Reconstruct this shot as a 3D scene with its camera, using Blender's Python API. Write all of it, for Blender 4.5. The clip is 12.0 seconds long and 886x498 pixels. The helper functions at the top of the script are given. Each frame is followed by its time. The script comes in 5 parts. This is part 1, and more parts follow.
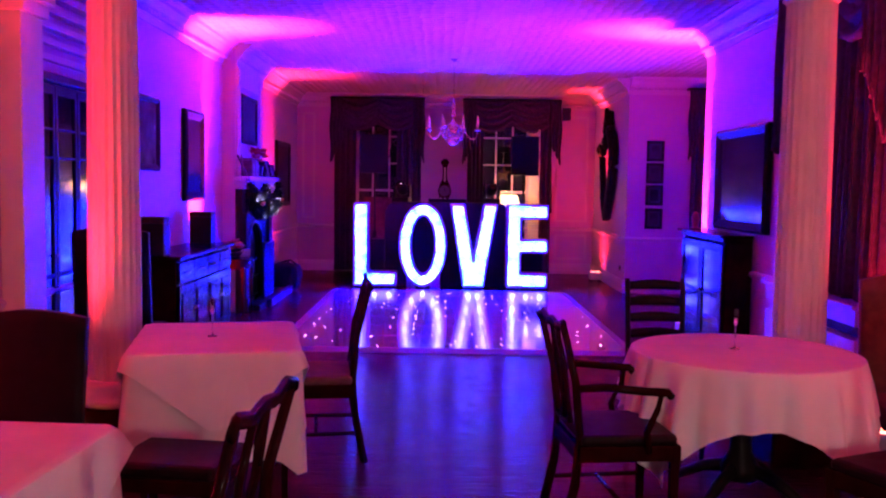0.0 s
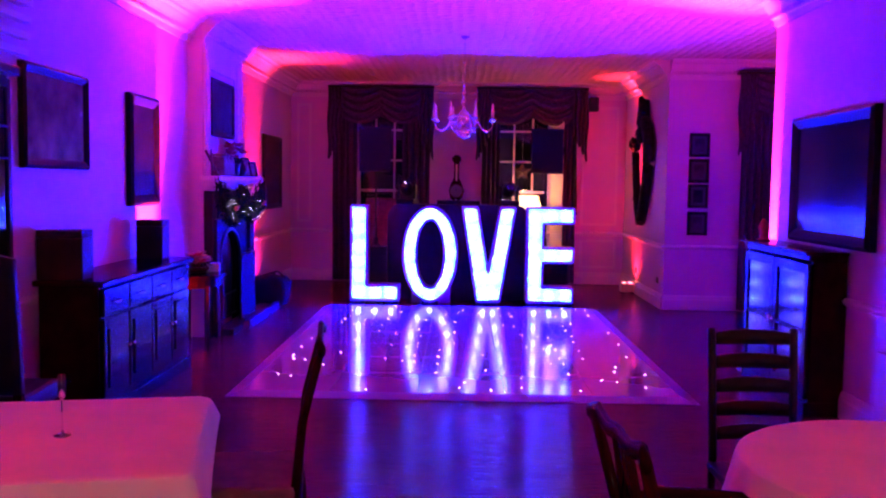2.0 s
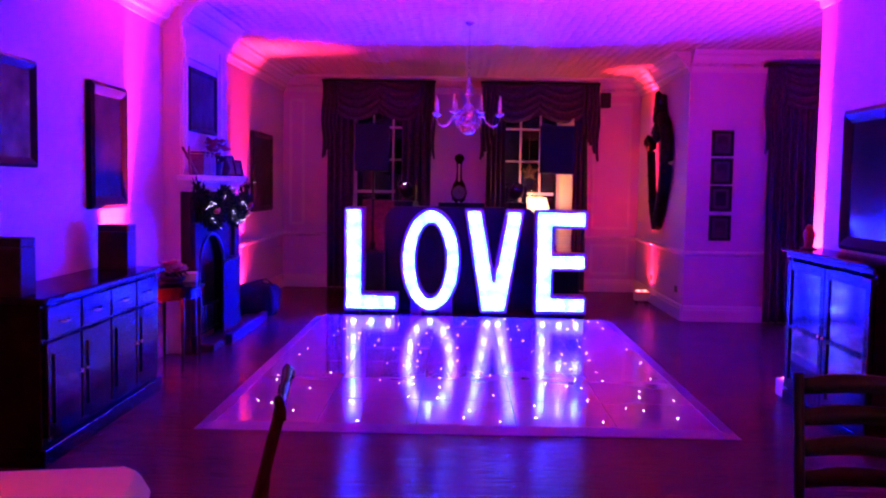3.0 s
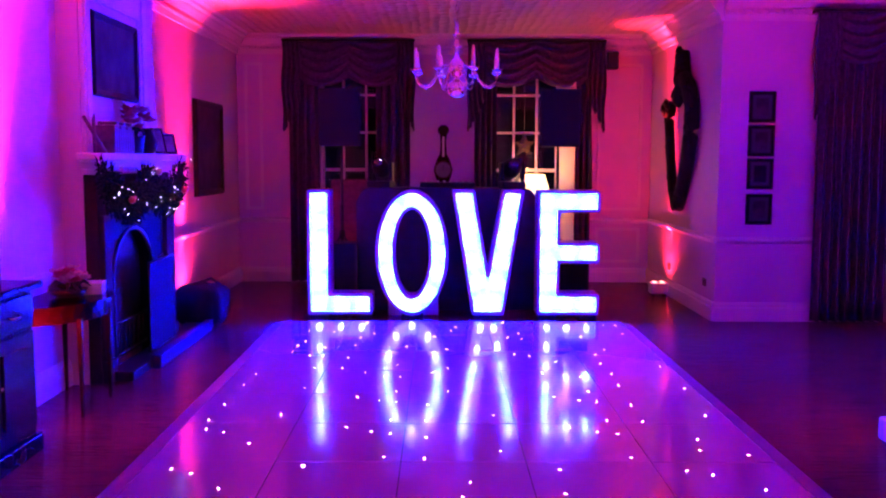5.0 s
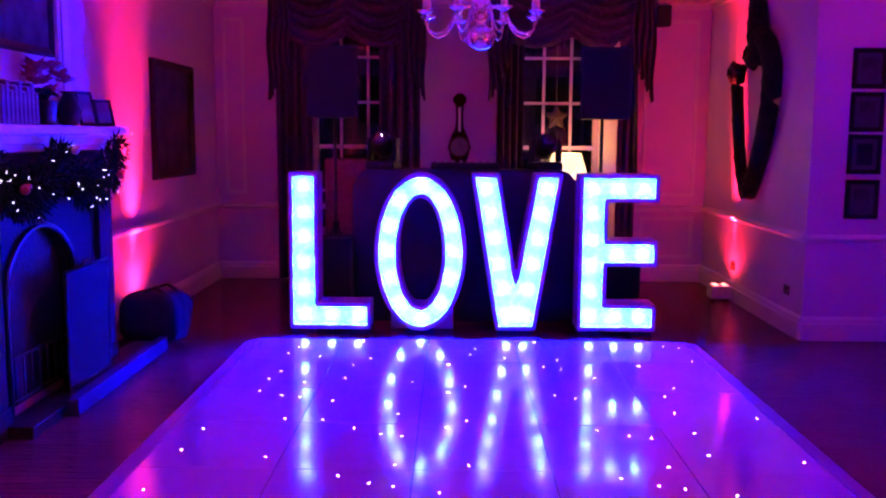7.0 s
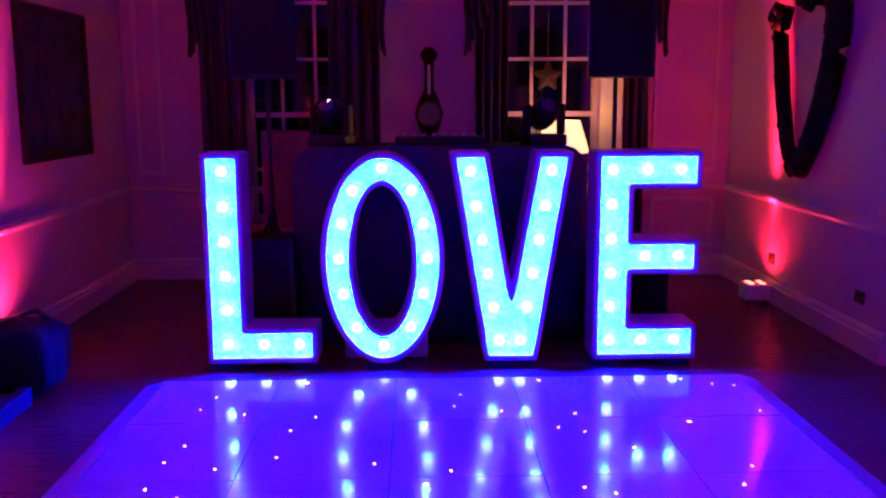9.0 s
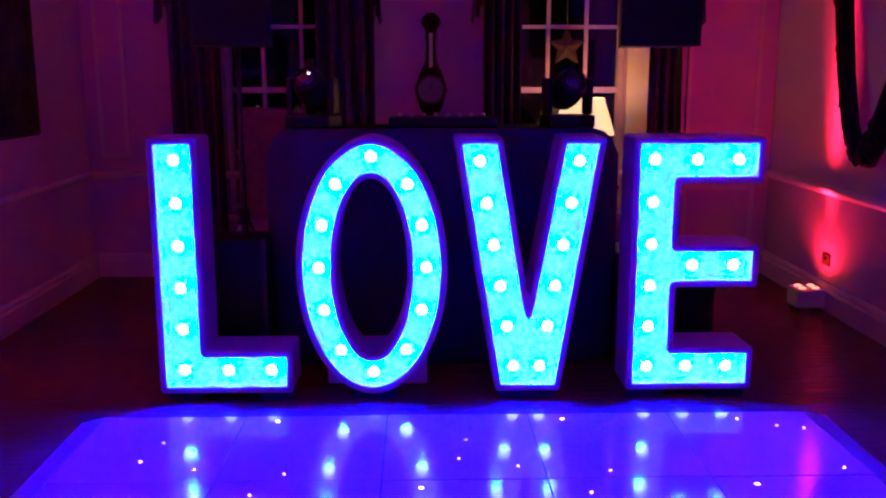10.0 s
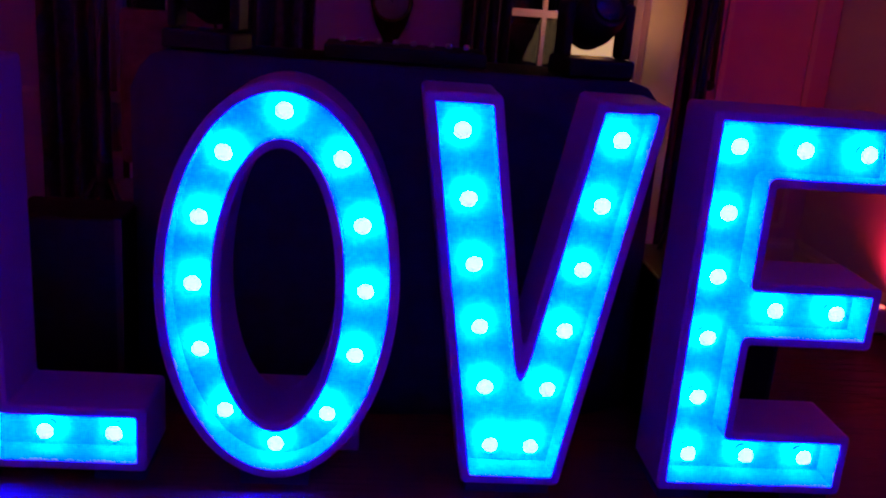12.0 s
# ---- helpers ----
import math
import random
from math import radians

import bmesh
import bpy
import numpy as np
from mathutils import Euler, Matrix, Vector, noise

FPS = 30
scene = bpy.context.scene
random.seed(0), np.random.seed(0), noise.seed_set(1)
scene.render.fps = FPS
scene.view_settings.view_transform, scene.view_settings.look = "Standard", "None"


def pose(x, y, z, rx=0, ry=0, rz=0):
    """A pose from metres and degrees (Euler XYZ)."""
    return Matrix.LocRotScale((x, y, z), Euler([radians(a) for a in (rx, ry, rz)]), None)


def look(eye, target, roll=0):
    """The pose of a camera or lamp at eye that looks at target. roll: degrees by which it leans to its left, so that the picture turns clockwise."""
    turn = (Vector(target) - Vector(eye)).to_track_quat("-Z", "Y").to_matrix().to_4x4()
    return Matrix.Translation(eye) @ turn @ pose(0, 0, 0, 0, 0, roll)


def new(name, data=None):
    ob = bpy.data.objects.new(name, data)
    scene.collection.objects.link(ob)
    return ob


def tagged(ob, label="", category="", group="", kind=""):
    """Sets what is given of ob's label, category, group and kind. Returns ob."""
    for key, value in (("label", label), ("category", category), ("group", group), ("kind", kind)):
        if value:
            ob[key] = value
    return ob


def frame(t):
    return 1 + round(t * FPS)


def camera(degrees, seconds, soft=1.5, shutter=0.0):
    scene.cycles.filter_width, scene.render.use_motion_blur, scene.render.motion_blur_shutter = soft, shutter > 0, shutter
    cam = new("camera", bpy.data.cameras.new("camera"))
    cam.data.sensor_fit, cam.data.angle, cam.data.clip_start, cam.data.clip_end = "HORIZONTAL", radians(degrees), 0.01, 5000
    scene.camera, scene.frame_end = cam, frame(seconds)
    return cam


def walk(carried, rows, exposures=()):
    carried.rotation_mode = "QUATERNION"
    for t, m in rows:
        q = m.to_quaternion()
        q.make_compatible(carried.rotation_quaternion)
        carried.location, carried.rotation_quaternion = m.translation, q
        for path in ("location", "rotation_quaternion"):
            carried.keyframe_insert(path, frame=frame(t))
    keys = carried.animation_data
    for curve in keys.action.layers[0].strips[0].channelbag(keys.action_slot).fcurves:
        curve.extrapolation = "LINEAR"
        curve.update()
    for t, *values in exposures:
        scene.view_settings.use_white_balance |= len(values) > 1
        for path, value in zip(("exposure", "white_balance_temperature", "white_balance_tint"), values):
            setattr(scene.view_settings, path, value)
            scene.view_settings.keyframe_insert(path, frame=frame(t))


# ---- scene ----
cam = camera(52.2, 12.0, soft=2.2)
PATH = [
    (0, (0.077, -1.022, 1.557), (0.082, 0.973, 1.419), 0.9),
    (0.5, (0.098, -0.577, 1.581), (0.085, 1.419, 1.453), 0.5),
    (1, (0.17, -0.124, 1.576), (0.142, 1.871, 1.438), 0.8),
    (1.5, (0.192, 0.308, 1.571), (0.153, 2.303, 1.425), 1.1),
    (2, (0.171, 0.776, 1.592), (0.138, 2.77, 1.448), 0.8),
    (2.5, (0.162, 1.216, 1.592), (0.123, 3.211, 1.451), 1.0),
    (4.5, (0.077, 3.058, 1.567), (0.076, 5.051, 1.393), 0.2),
    (5, (0.083, 3.535, 1.597), (0.091, 5.525, 1.402), 0.2),
    (5.5, (0.108, 4.001, 1.599), (0.105, 5.991, 1.399), 0.4),
    (6, (0.071, 4.497, 1.602), (0.063, 6.485, 1.379), -0.2),
    (6.5, (0.065, 4.952, 1.576), (0.053, 6.938, 1.335), 0.2),
    (7, (0.059, 5.408, 1.594), (0.039, 7.392, 1.346), 0.4),
    (9, (0.006, 7.272, 1.61), (0.065, 9.244, 1.282), -0.2),
    (9.5, (0.025, 7.77, 1.618), (0.077, 9.737, 1.259), 0.3),
    (10, (0.042, 8.257, 1.599), (0.092, 10.22, 1.218), -0.0),
    (10.5, (0.033, 8.752, 1.607), (0.11, 10.706, 1.189), 0.0),
    (11, (0.076, 9.207, 1.598), (0.144, 11.149, 1.126), 0.9),
    (11.5, (0.037, 9.628, 1.583), (0.111, 11.555, 1.053), 1.8),
    (12, (0.072, 9.938, 1.595), (0.236, 11.851, 1.035), 4.5),
]
EXPOSURES = [(0, -0.35, 6500, 14.8), (2.5, -0.35, 6500, 14.8), (4.5, -0.2, 6500, 14.8), (5.5, -0.25, 6500, 14.8), (7, -0.7, 6491, 14), (9, -1.3, 6476, 13.6), (10.5, -1.95, 6420, 14), (12, -2.75, 6280, 14)]
walk(cam, [(t, look(eye, target, roll)) for t, eye, target, roll in PATH], EXPOSURES)

# ---- world and lights ----
world = bpy.data.worlds.new("night")
world.use_nodes = True
world.node_tree.nodes["Background"].inputs["Color"].default_value = (0.01, 0.012, 0.03, 1)
world.node_tree.nodes["Background"].inputs["Strength"].default_value = 0.05
scene.world = world

BULB_BACK_POWER = 46000.0
PINK, RED = (1.0, 0.035, 0.10), (1.0, 0.02, 0.06)
# uplighter cans on the floor: x, y, aim x, aim y (at 3 m), colour, watts, beam in degrees, second aim x or none, share of the wide spill
UPLIGHTS = [(-2.37, 8.58, -2.60, 8.58, PINK, 16000, 42, -1.85, 0.03), (-2.37, 12.72, -2.52, 12.70, (1.0, 0.03, 0.11), 5600, 34, -1.85, 0.035),
            (2.71, 14.28, 2.90, 14.30, (1.0, 0.025, 0.06), 10000, 13, 2.76, 0.012), (2.70, 8.50, 2.90, 8.46, PINK, 14800, 42, 2.2, 0.08),
            (-2.02, 3.84, -1.86, 4.05, RED, 1700, 38, None, 0), (2.66, 4.25, 2.55, 4.3, RED, 1500, 46, None, 0),
            # unseen pair beside the start, added so red bounce reaches the table tops
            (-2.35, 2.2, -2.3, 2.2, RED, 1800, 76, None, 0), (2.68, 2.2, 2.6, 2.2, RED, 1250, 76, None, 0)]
# strength of the unseen warm lamp, a stand-in for an unknown source
UNSEEN_LAMP = 130.0


def spot(x, y, z, ax, ay, az, color, watts, degrees):
    data = bpy.data.lights.new("uplight", "SPOT")
    data.color, data.energy, data.spot_size, data.spot_blend, data.shadow_soft_size = color, watts, radians(degrees), 1.0, 0.06
    new("uplight_beam", data).matrix_world = look((x, y, z), (ax, ay, az))


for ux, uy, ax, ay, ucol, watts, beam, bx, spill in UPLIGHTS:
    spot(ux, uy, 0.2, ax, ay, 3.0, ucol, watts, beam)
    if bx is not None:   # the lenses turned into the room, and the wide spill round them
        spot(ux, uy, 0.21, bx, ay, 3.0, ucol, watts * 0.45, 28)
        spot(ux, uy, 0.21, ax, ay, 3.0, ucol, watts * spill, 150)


# ---- materials ----
def surf(name, col, rough=0.6, metal=0.0, var=0.15, scale=6.0, bump=0.15, bscale=80.0, coat=0.0, spec=0.5, emit=None, glow=0.0, dist=0.002):
    m = bpy.data.materials.new(name)
    m.use_nodes = True
    nt = m.node_tree
    b = nt.nodes["Principled BSDF"]
    tc = nt.nodes.new("ShaderNodeTexCoord")
    n1 = nt.nodes.new("ShaderNodeTexNoise")
    n1.inputs["Scale"].default_value, n1.inputs["Detail"].default_value = scale, 6
    n2 = nt.nodes.new("ShaderNodeTexNoise")
    n2.inputs["Scale"].default_value, n2.inputs["Detail"].default_value = bscale, 4
    ramp = nt.nodes.new("ShaderNodeValToRGB")
    ramp.color_ramp.elements[0].position, ramp.color_ramp.elements[1].position = 0.3, 0.7
    ramp.color_ramp.elements[0].color = (*[c * (1 - var) for c in col], 1)
    ramp.color_ramp.elements[1].color = (*[min(1, c * (1 + var)) for c in col], 1)
    rr = nt.nodes.new("ShaderNodeMapRange")
    rr.inputs["To Min"].default_value, rr.inputs["To Max"].default_value = max(0.02, rough * 0.8), min(1, rough * 1.2)
    bp = nt.nodes.new("ShaderNodeBump")
    bp.inputs["Strength"].default_value, bp.inputs["Distance"].default_value = bump, dist
    lk = nt.links.new
    lk(tc.outputs["Object"], n1.inputs["Vector"]), lk(tc.outputs["Object"], n2.inputs["Vector"])
    lk(n1.outputs["Fac"], ramp.inputs["Fac"]), lk(ramp.outputs["Color"], b.inputs["Base Color"])
    lk(n1.outputs["Fac"], rr.inputs["Value"]), lk(rr.outputs["Result"], b.inputs["Roughness"])
    lk(n2.outputs["Fac"], bp.inputs["Height"]), lk(bp.outputs["Normal"], b.inputs["Normal"])
    b.inputs["Metallic"].default_value, b.inputs["Coat Weight"].default_value = metal, coat
    b.inputs["Specular IOR Level"].default_value = spec
    if emit:
        b.inputs["Emission Color"].default_value, b.inputs["Emission Strength"].default_value = (*emit, 1), glow
    return m


def height(m, build, strength, dist):
    """Adds a relief of its own to a material: build(nodes, links, coordinates) gives a height socket."""
    nt = m.node_tree
    bumps = [n for n in nt.nodes if n.type == "BUMP"][0]
    tc = [n for n in nt.nodes if n.type == "TEX_COORD"][0]
    b2 = nt.nodes.new("ShaderNodeBump")
    b2.inputs["Strength"].default_value, b2.inputs["Distance"].default_value = strength, dist
    nt.links.new(build(nt.nodes, nt.links, tc.outputs["Object"]), b2.inputs["Height"])
    while bumps.inputs["Normal"].is_linked:
        bumps = bumps.inputs["Normal"].links[0].from_node
    nt.links.new(b2.outputs["Normal"], bumps.inputs["Normal"])


def emboss(nodes, links, co):
    v = nodes.new("ShaderNodeTexVoronoi")
    v.inputs["Scale"].default_value, v.inputs["Randomness"].default_value = 9.0, 0.35
    links.new(co, v.inputs["Vector"])
    return v.outputs["Distance"]


def boards(nodes, links, co):
    k = nodes.new("ShaderNodeTexBrick")
    k.inputs["Scale"].default_value, k.inputs["Mortar Size"].default_value = 1.0, 0.004
    k.inputs["Brick Width"].default_value, k.inputs["Row Height"].default_value = 1.4, 0.11
    k.inputs["Color1"].default_value, k.inputs["Color2"].default_value, k.inputs["Mortar"].default_value = (1, 1, 1, 1), (1, 1, 1, 1), (0, 0, 0, 1)
    links.new(co, k.inputs["Vector"])
    return k.outputs["Color"]


def scraped(nodes, links, co):
    """Fine ripples left across the boards by the scraper."""
    m = nodes.new("ShaderNodeVectorMath")
    m.operation, m.inputs[1].default_value = "MULTIPLY", (1.5, 55.0, 1.0)
    n = nodes.new("ShaderNodeTexNoise")
    n.inputs["Scale"].default_value, n.inputs["Detail"].default_value = 1.0, 2
    links.new(co, m.inputs[0]), links.new(m.outputs["Vector"], n.inputs["Vector"])
    return n.outputs["Fac"]


# the walls are white; the violet light's tint is put into this colour
WALL = surf("wall_paint_violet_lit", (0.55, 0.29, 0.54), 0.55, var=0.05, scale=1.6, bump=0.12, bscale=45)
# white woodwork and plaster mouldings, with the violet light mixed into the paint
TRIM = surf("trim_paint_violet_lit", (0.60, 0.41, 0.56), 0.4, var=0.04, scale=3, bump=0.05, bscale=30)
CREAM = surf("cream_paint", (0.62, 0.53, 0.40), 0.5, var=0.05, scale=4, bump=0.06, bscale=40)
# white paper; part of the pink wash of light is in its colour
CEIL = surf("ceiling_paper_pink_lit", (0.47, 0.32, 0.31), 0.6, var=0.05, scale=1.2, bump=0.1, bscale=50)
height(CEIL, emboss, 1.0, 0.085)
FLOOR = surf("polished_boards", (0.085, 0.013, 0.035), 0.16, var=0.15, scale=2.2, bump=0.01, bscale=12, spec=0.045)
height(FLOOR, boards, 0.15, 0.001)
height(FLOOR, scraped, 1.0, 0.006)
MAHOG = surf("dark_mahogany", (0.018, 0.003, 0.003), 0.16, var=0.35, scale=9, bump=0.25, bscale=13, spec=0.028, dist=0.003)
POLISH = surf("worn_french_polish", (0.016, 0.0028, 0.0025), 0.14, var=0.35, scale=5, bump=0.5, bscale=7, spec=0.04, dist=0.004)
OAK = surf("black_oak", (0.014, 0.008, 0.008), 0.42, var=0.35, scale=12, bump=0.15, bscale=70, spec=0.1)
CARVED = surf("blackened_carved_wood", (0.009, 0.005, 0.006), 0.6, var=0.5, scale=14, bump=0.7, bscale=40, spec=0.05, dist=0.006)
BOXWOOD = surf("dull_maroon_wood", (0.030, 0.008, 0.010), 0.55, var=0.3, scale=8, bump=0.1, bscale=60, spec=0.08)
LEATHER = surf("dark_seat_leather", (0.009, 0.003, 0.005), 0.5, spec=0.1, var=0.3, scale=14, bump=0.25, bscale=160)
CLOTH = surf("white_table_linen", (0.78, 0.74, 0.70), 0.85, var=0.05, scale=5, bump=0.25, bscale=320, spec=0.2, dist=0.001)
DRAPE = surf("plum_brocade", (0.048, 0.019, 0.060), 0.75, var=0.4, scale=22, bump=0.3, bscale=90, spec=0.25)
REDCLOTH = surf("rust_red_upholstery", (0.16, 0.042, 0.034), 0.8, var=0.25, scale=16, bump=0.3, bscale=140, spec=0.2)
ROSE = surf("faded_rose_upholstery", (0.16, 0.07, 0.07), 0.8, var=0.25, scale=16, bump=0.3, bscale=140, spec=0.2)
GILT = surf("dark_gilt_frame", (0.07, 0.034, 0.014), 0.4, metal=0.25, var=0.5, scale=25, bump=0.5, bscale=50, dist=0.004, spec=0.2)
FRAMEB = surf("black_frame", (0.010, 0.006, 0.005), 0.45, var=0.3, scale=20, bump=0.1, spec=0.06)
BRASS = surf("chandelier_brass", (0.62, 0.52, 0.38), 0.22, metal=1.0, var=0.15, scale=20, bump=0.05)
IRON = surf("black_iron", (0.012, 0.012, 0.013), 0.5, metal=0.2, var=0.3, scale=30, bump=0.2)
# black cloth; the blue bloom round the letters is put into its colour
BLACK = surf("bloom_blue_black_cloth", (0.010, 0.008, 0.055), 0.8, var=0.3, scale=10, bump=0.2, bscale=200, spec=0.3)
NYLON = surf("dark_bag_nylon", (0.008, 0.007, 0.014), 0.8, var=0.3, scale=10, bump=0.3, bscale=160, spec=0.08)
PLASTIC = surf("black_plastic", (0.007, 0.007, 0.011), 0.45, spec=0.16, var=0.2, scale=30, bump=0.25, bscale=220)
GRILLE = surf("speaker_grille", (0.004, 0.004, 0.006), 0.6, spec=0.12, var=0.2, scale=40, bump=0.8, bscale=380)
# white letter bodies; the blue-violet glow on them is put into this colour
LACQ = surf("violet_lit_letter_lacquer", (0.36, 0.18, 0.97), 0.35, var=0.04, scale=4, bump=0.06, bscale=60)
TRAY = surf("letter_tray_white", (0.90, 0.91, 0.92), 0.5, var=0.003, scale=6, bump=0.02, bscale=60)
# white panels; the magenta light they catch is tinted into the base colour
PANEL = surf("white_gloss_panel_violet_lit", (0.62, 0.22, 0.62), 0.12, var=0.05, scale=2.5, bump=0.01, bscale=9, spec=0.6, coat=1.0)
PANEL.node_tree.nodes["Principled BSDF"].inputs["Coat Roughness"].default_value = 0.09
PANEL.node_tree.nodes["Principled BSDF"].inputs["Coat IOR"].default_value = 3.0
# edge strip, its violet likewise taken from the light on it
ALU = surf("edge_strip_violet_lit", (0.20, 0.08, 0.34), 0.35, metal=0.0, var=0.1, scale=20, bump=0.1)
MESH = surf("woven_wire_mesh", (0.010, 0.008, 0.013), 0.6, spec=0.02, var=0.2, scale=40, bump=0.8, bscale=380)
# white-painted kerb; the letters' blue light is put into this dark blue
KERB = surf("blue_lit_kerb_paint", (0.022, 0.013, 0.08), 0.5, spec=0.06, var=0.12, scale=8, bump=0.1)
MARBLE = surf("slate_hearth", (0.014, 0.010, 0.014), 0.4, spec=0.05, var=0.4, scale=7, bump=0.1)
# light-painted jambs and frieze; their shade is put into this near-black
JAMBSHADE = surf("shade_darkened_jamb_paint", (0.022, 0.014, 0.018), 0.6, spec=0.02, var=0.2, scale=6, bump=0.1)
# slips round the grate, darkened in colour for the shade on them
SLIPSHADE = surf("shade_darkened_slips", (0.008, 0.006, 0.009), 0.5, spec=0.02, var=0.3, scale=6, bump=0.1)
SOOT = surf("soot_brick", (0.012, 0.011, 0.011), 0.9, var=0.5, scale=9, bump=0.6, bscale=30, dist=0.01)
FIR = surf("fir_green", (0.008, 0.015, 0.007), 0.8, spec=0.04, var=0.5, scale=30, bump=0.2)
DULLRED = surf("dull_red_card", (0.028, 0.005, 0.006), 0.7, var=0.3, scale=30)
PETAL_R = surf("red_petals", (0.35, 0.02, 0.03), 0.6, var=0.3, scale=30)
PETAL_P = surf("blush_petals", (0.55, 0.33, 0.28), 0.6, var=0.3, scale=30)
PAPER = surf("cream_card", (0.62, 0.56, 0.48), 0.7, var=0.12, scale=18, bump=0.1)
ART = surf("dark_old_painting", (0.035, 0.024, 0.027), 0.45, var=0.8, scale=5, bump=0.1, bscale=60, spec=0.04)
ARTD = surf("blackened_old_painting", (0.010, 0.007, 0.009), 0.5, var=0.8, scale=5, bump=0.1, bscale=60, spec=0.03)
ARTL = surf("pale_print", (0.09, 0.065, 0.07), 0.25, var=0.6, scale=4, bump=0.05, spec=0.12)
BOOKS = surf("book_cloth", (0.07, 0.03, 0.045), 0.7, var=0.5, scale=20, bump=0.2)
# dial face in a dark greyish mauve
DIAL = surf("dark_mauve_dial", (0.13, 0.10, 0.14), 0.5, var=0.15, scale=30)
DARKCARD = surf("dark_mount_card", (0.013, 0.010, 0.013), 0.6, var=0.3, scale=25)
WAX = surf("ivory_candle", (0.65, 0.60, 0.52), 0.45, var=0.05, scale=20)
CANWHITE = surf("white_can", (0.6, 0.6, 0.62), 0.4, var=0.06, scale=20)
STONE = surf("column_stone_paint", (0.74, 0.66, 0.55), 0.5, var=0.07, scale=5, bump=0.1, bscale=40)


def plain(name, **inputs):
    m = bpy.data.materials.new(name)
    m.use_nodes = True
    for key, value in inputs.items():
        m.node_tree.nodes["Principled BSDF"].inputs[key.replace("_", " ")].default_value = value
    return m


VASEGLASS = plain("vase_glass", Base_Color=(0.9, 0.92, 0.95, 1), Roughness=0.03, Transmission_Weight=1.0, IOR=1.45)
GLASS = plain("clear_glass", Base_Color=(0.95, 0.97, 1, 1), Roughness=0.02, Transmission_Weight=1.0, IOR=1.45)
DARKGLASS = plain("dark_cabinet_glass", Base_Color=(0.01, 0.012, 0.016, 1), Roughness=0.09, Specular_IOR_Level=0.6)
OLDGLASS = plain("hazy_dark_glass", Base_Color=(0.008, 0.01, 0.02, 1), Roughness=0.12, Specular_IOR_Level=0.35)
BULB = plain("bulb_glow", Base_Color=(1, 1, 1, 1), Emission_Color=(0.64, 0.97, 1.0, 1), Emission_Strength=7.5)
# blue-glowing rear of each bulb, an added emitter that lights tray and room
BULB_BACK = plain("blue_bulb_back", Base_Color=(1, 1, 1, 1), Emission_Color=(0.00029, 0.0028, 1.0, 1), Emission_Strength=BULB_BACK_POWER)
LED = plain("led_glow", Base_Color=(1, 1, 1, 1), Emission_Color=(1.0, 0.55, 0.85, 1), Emission_Strength=32.0)
FAIRY = plain("fairy_glow", Base_Color=(1, 1, 1, 1), Emission_Color=(0.9, 0.92, 1.0, 1), Emission_Strength=28.0)
CANLENS = plain("can_lens", Base_Color=(1, 0.5, 0.5, 1), Emission_Color=(1.0, 0.16, 0.10, 1), Emission_Strength=14.0)
SHADE = plain("lit_lampshade", Base_Color=(0.9, 0.85, 0.75, 1), Roughness=0.9, Emission_Color=(1.0, 0.62, 0.28, 1), Emission_Strength=4.0)
UNSEEN_GLOW = plain("unseen_lamp_globe", Base_Color=(1, 1, 1, 1), Emission_Color=(1.0, 0.72, 0.66, 1), Emission_Strength=UNSEEN_LAMP)


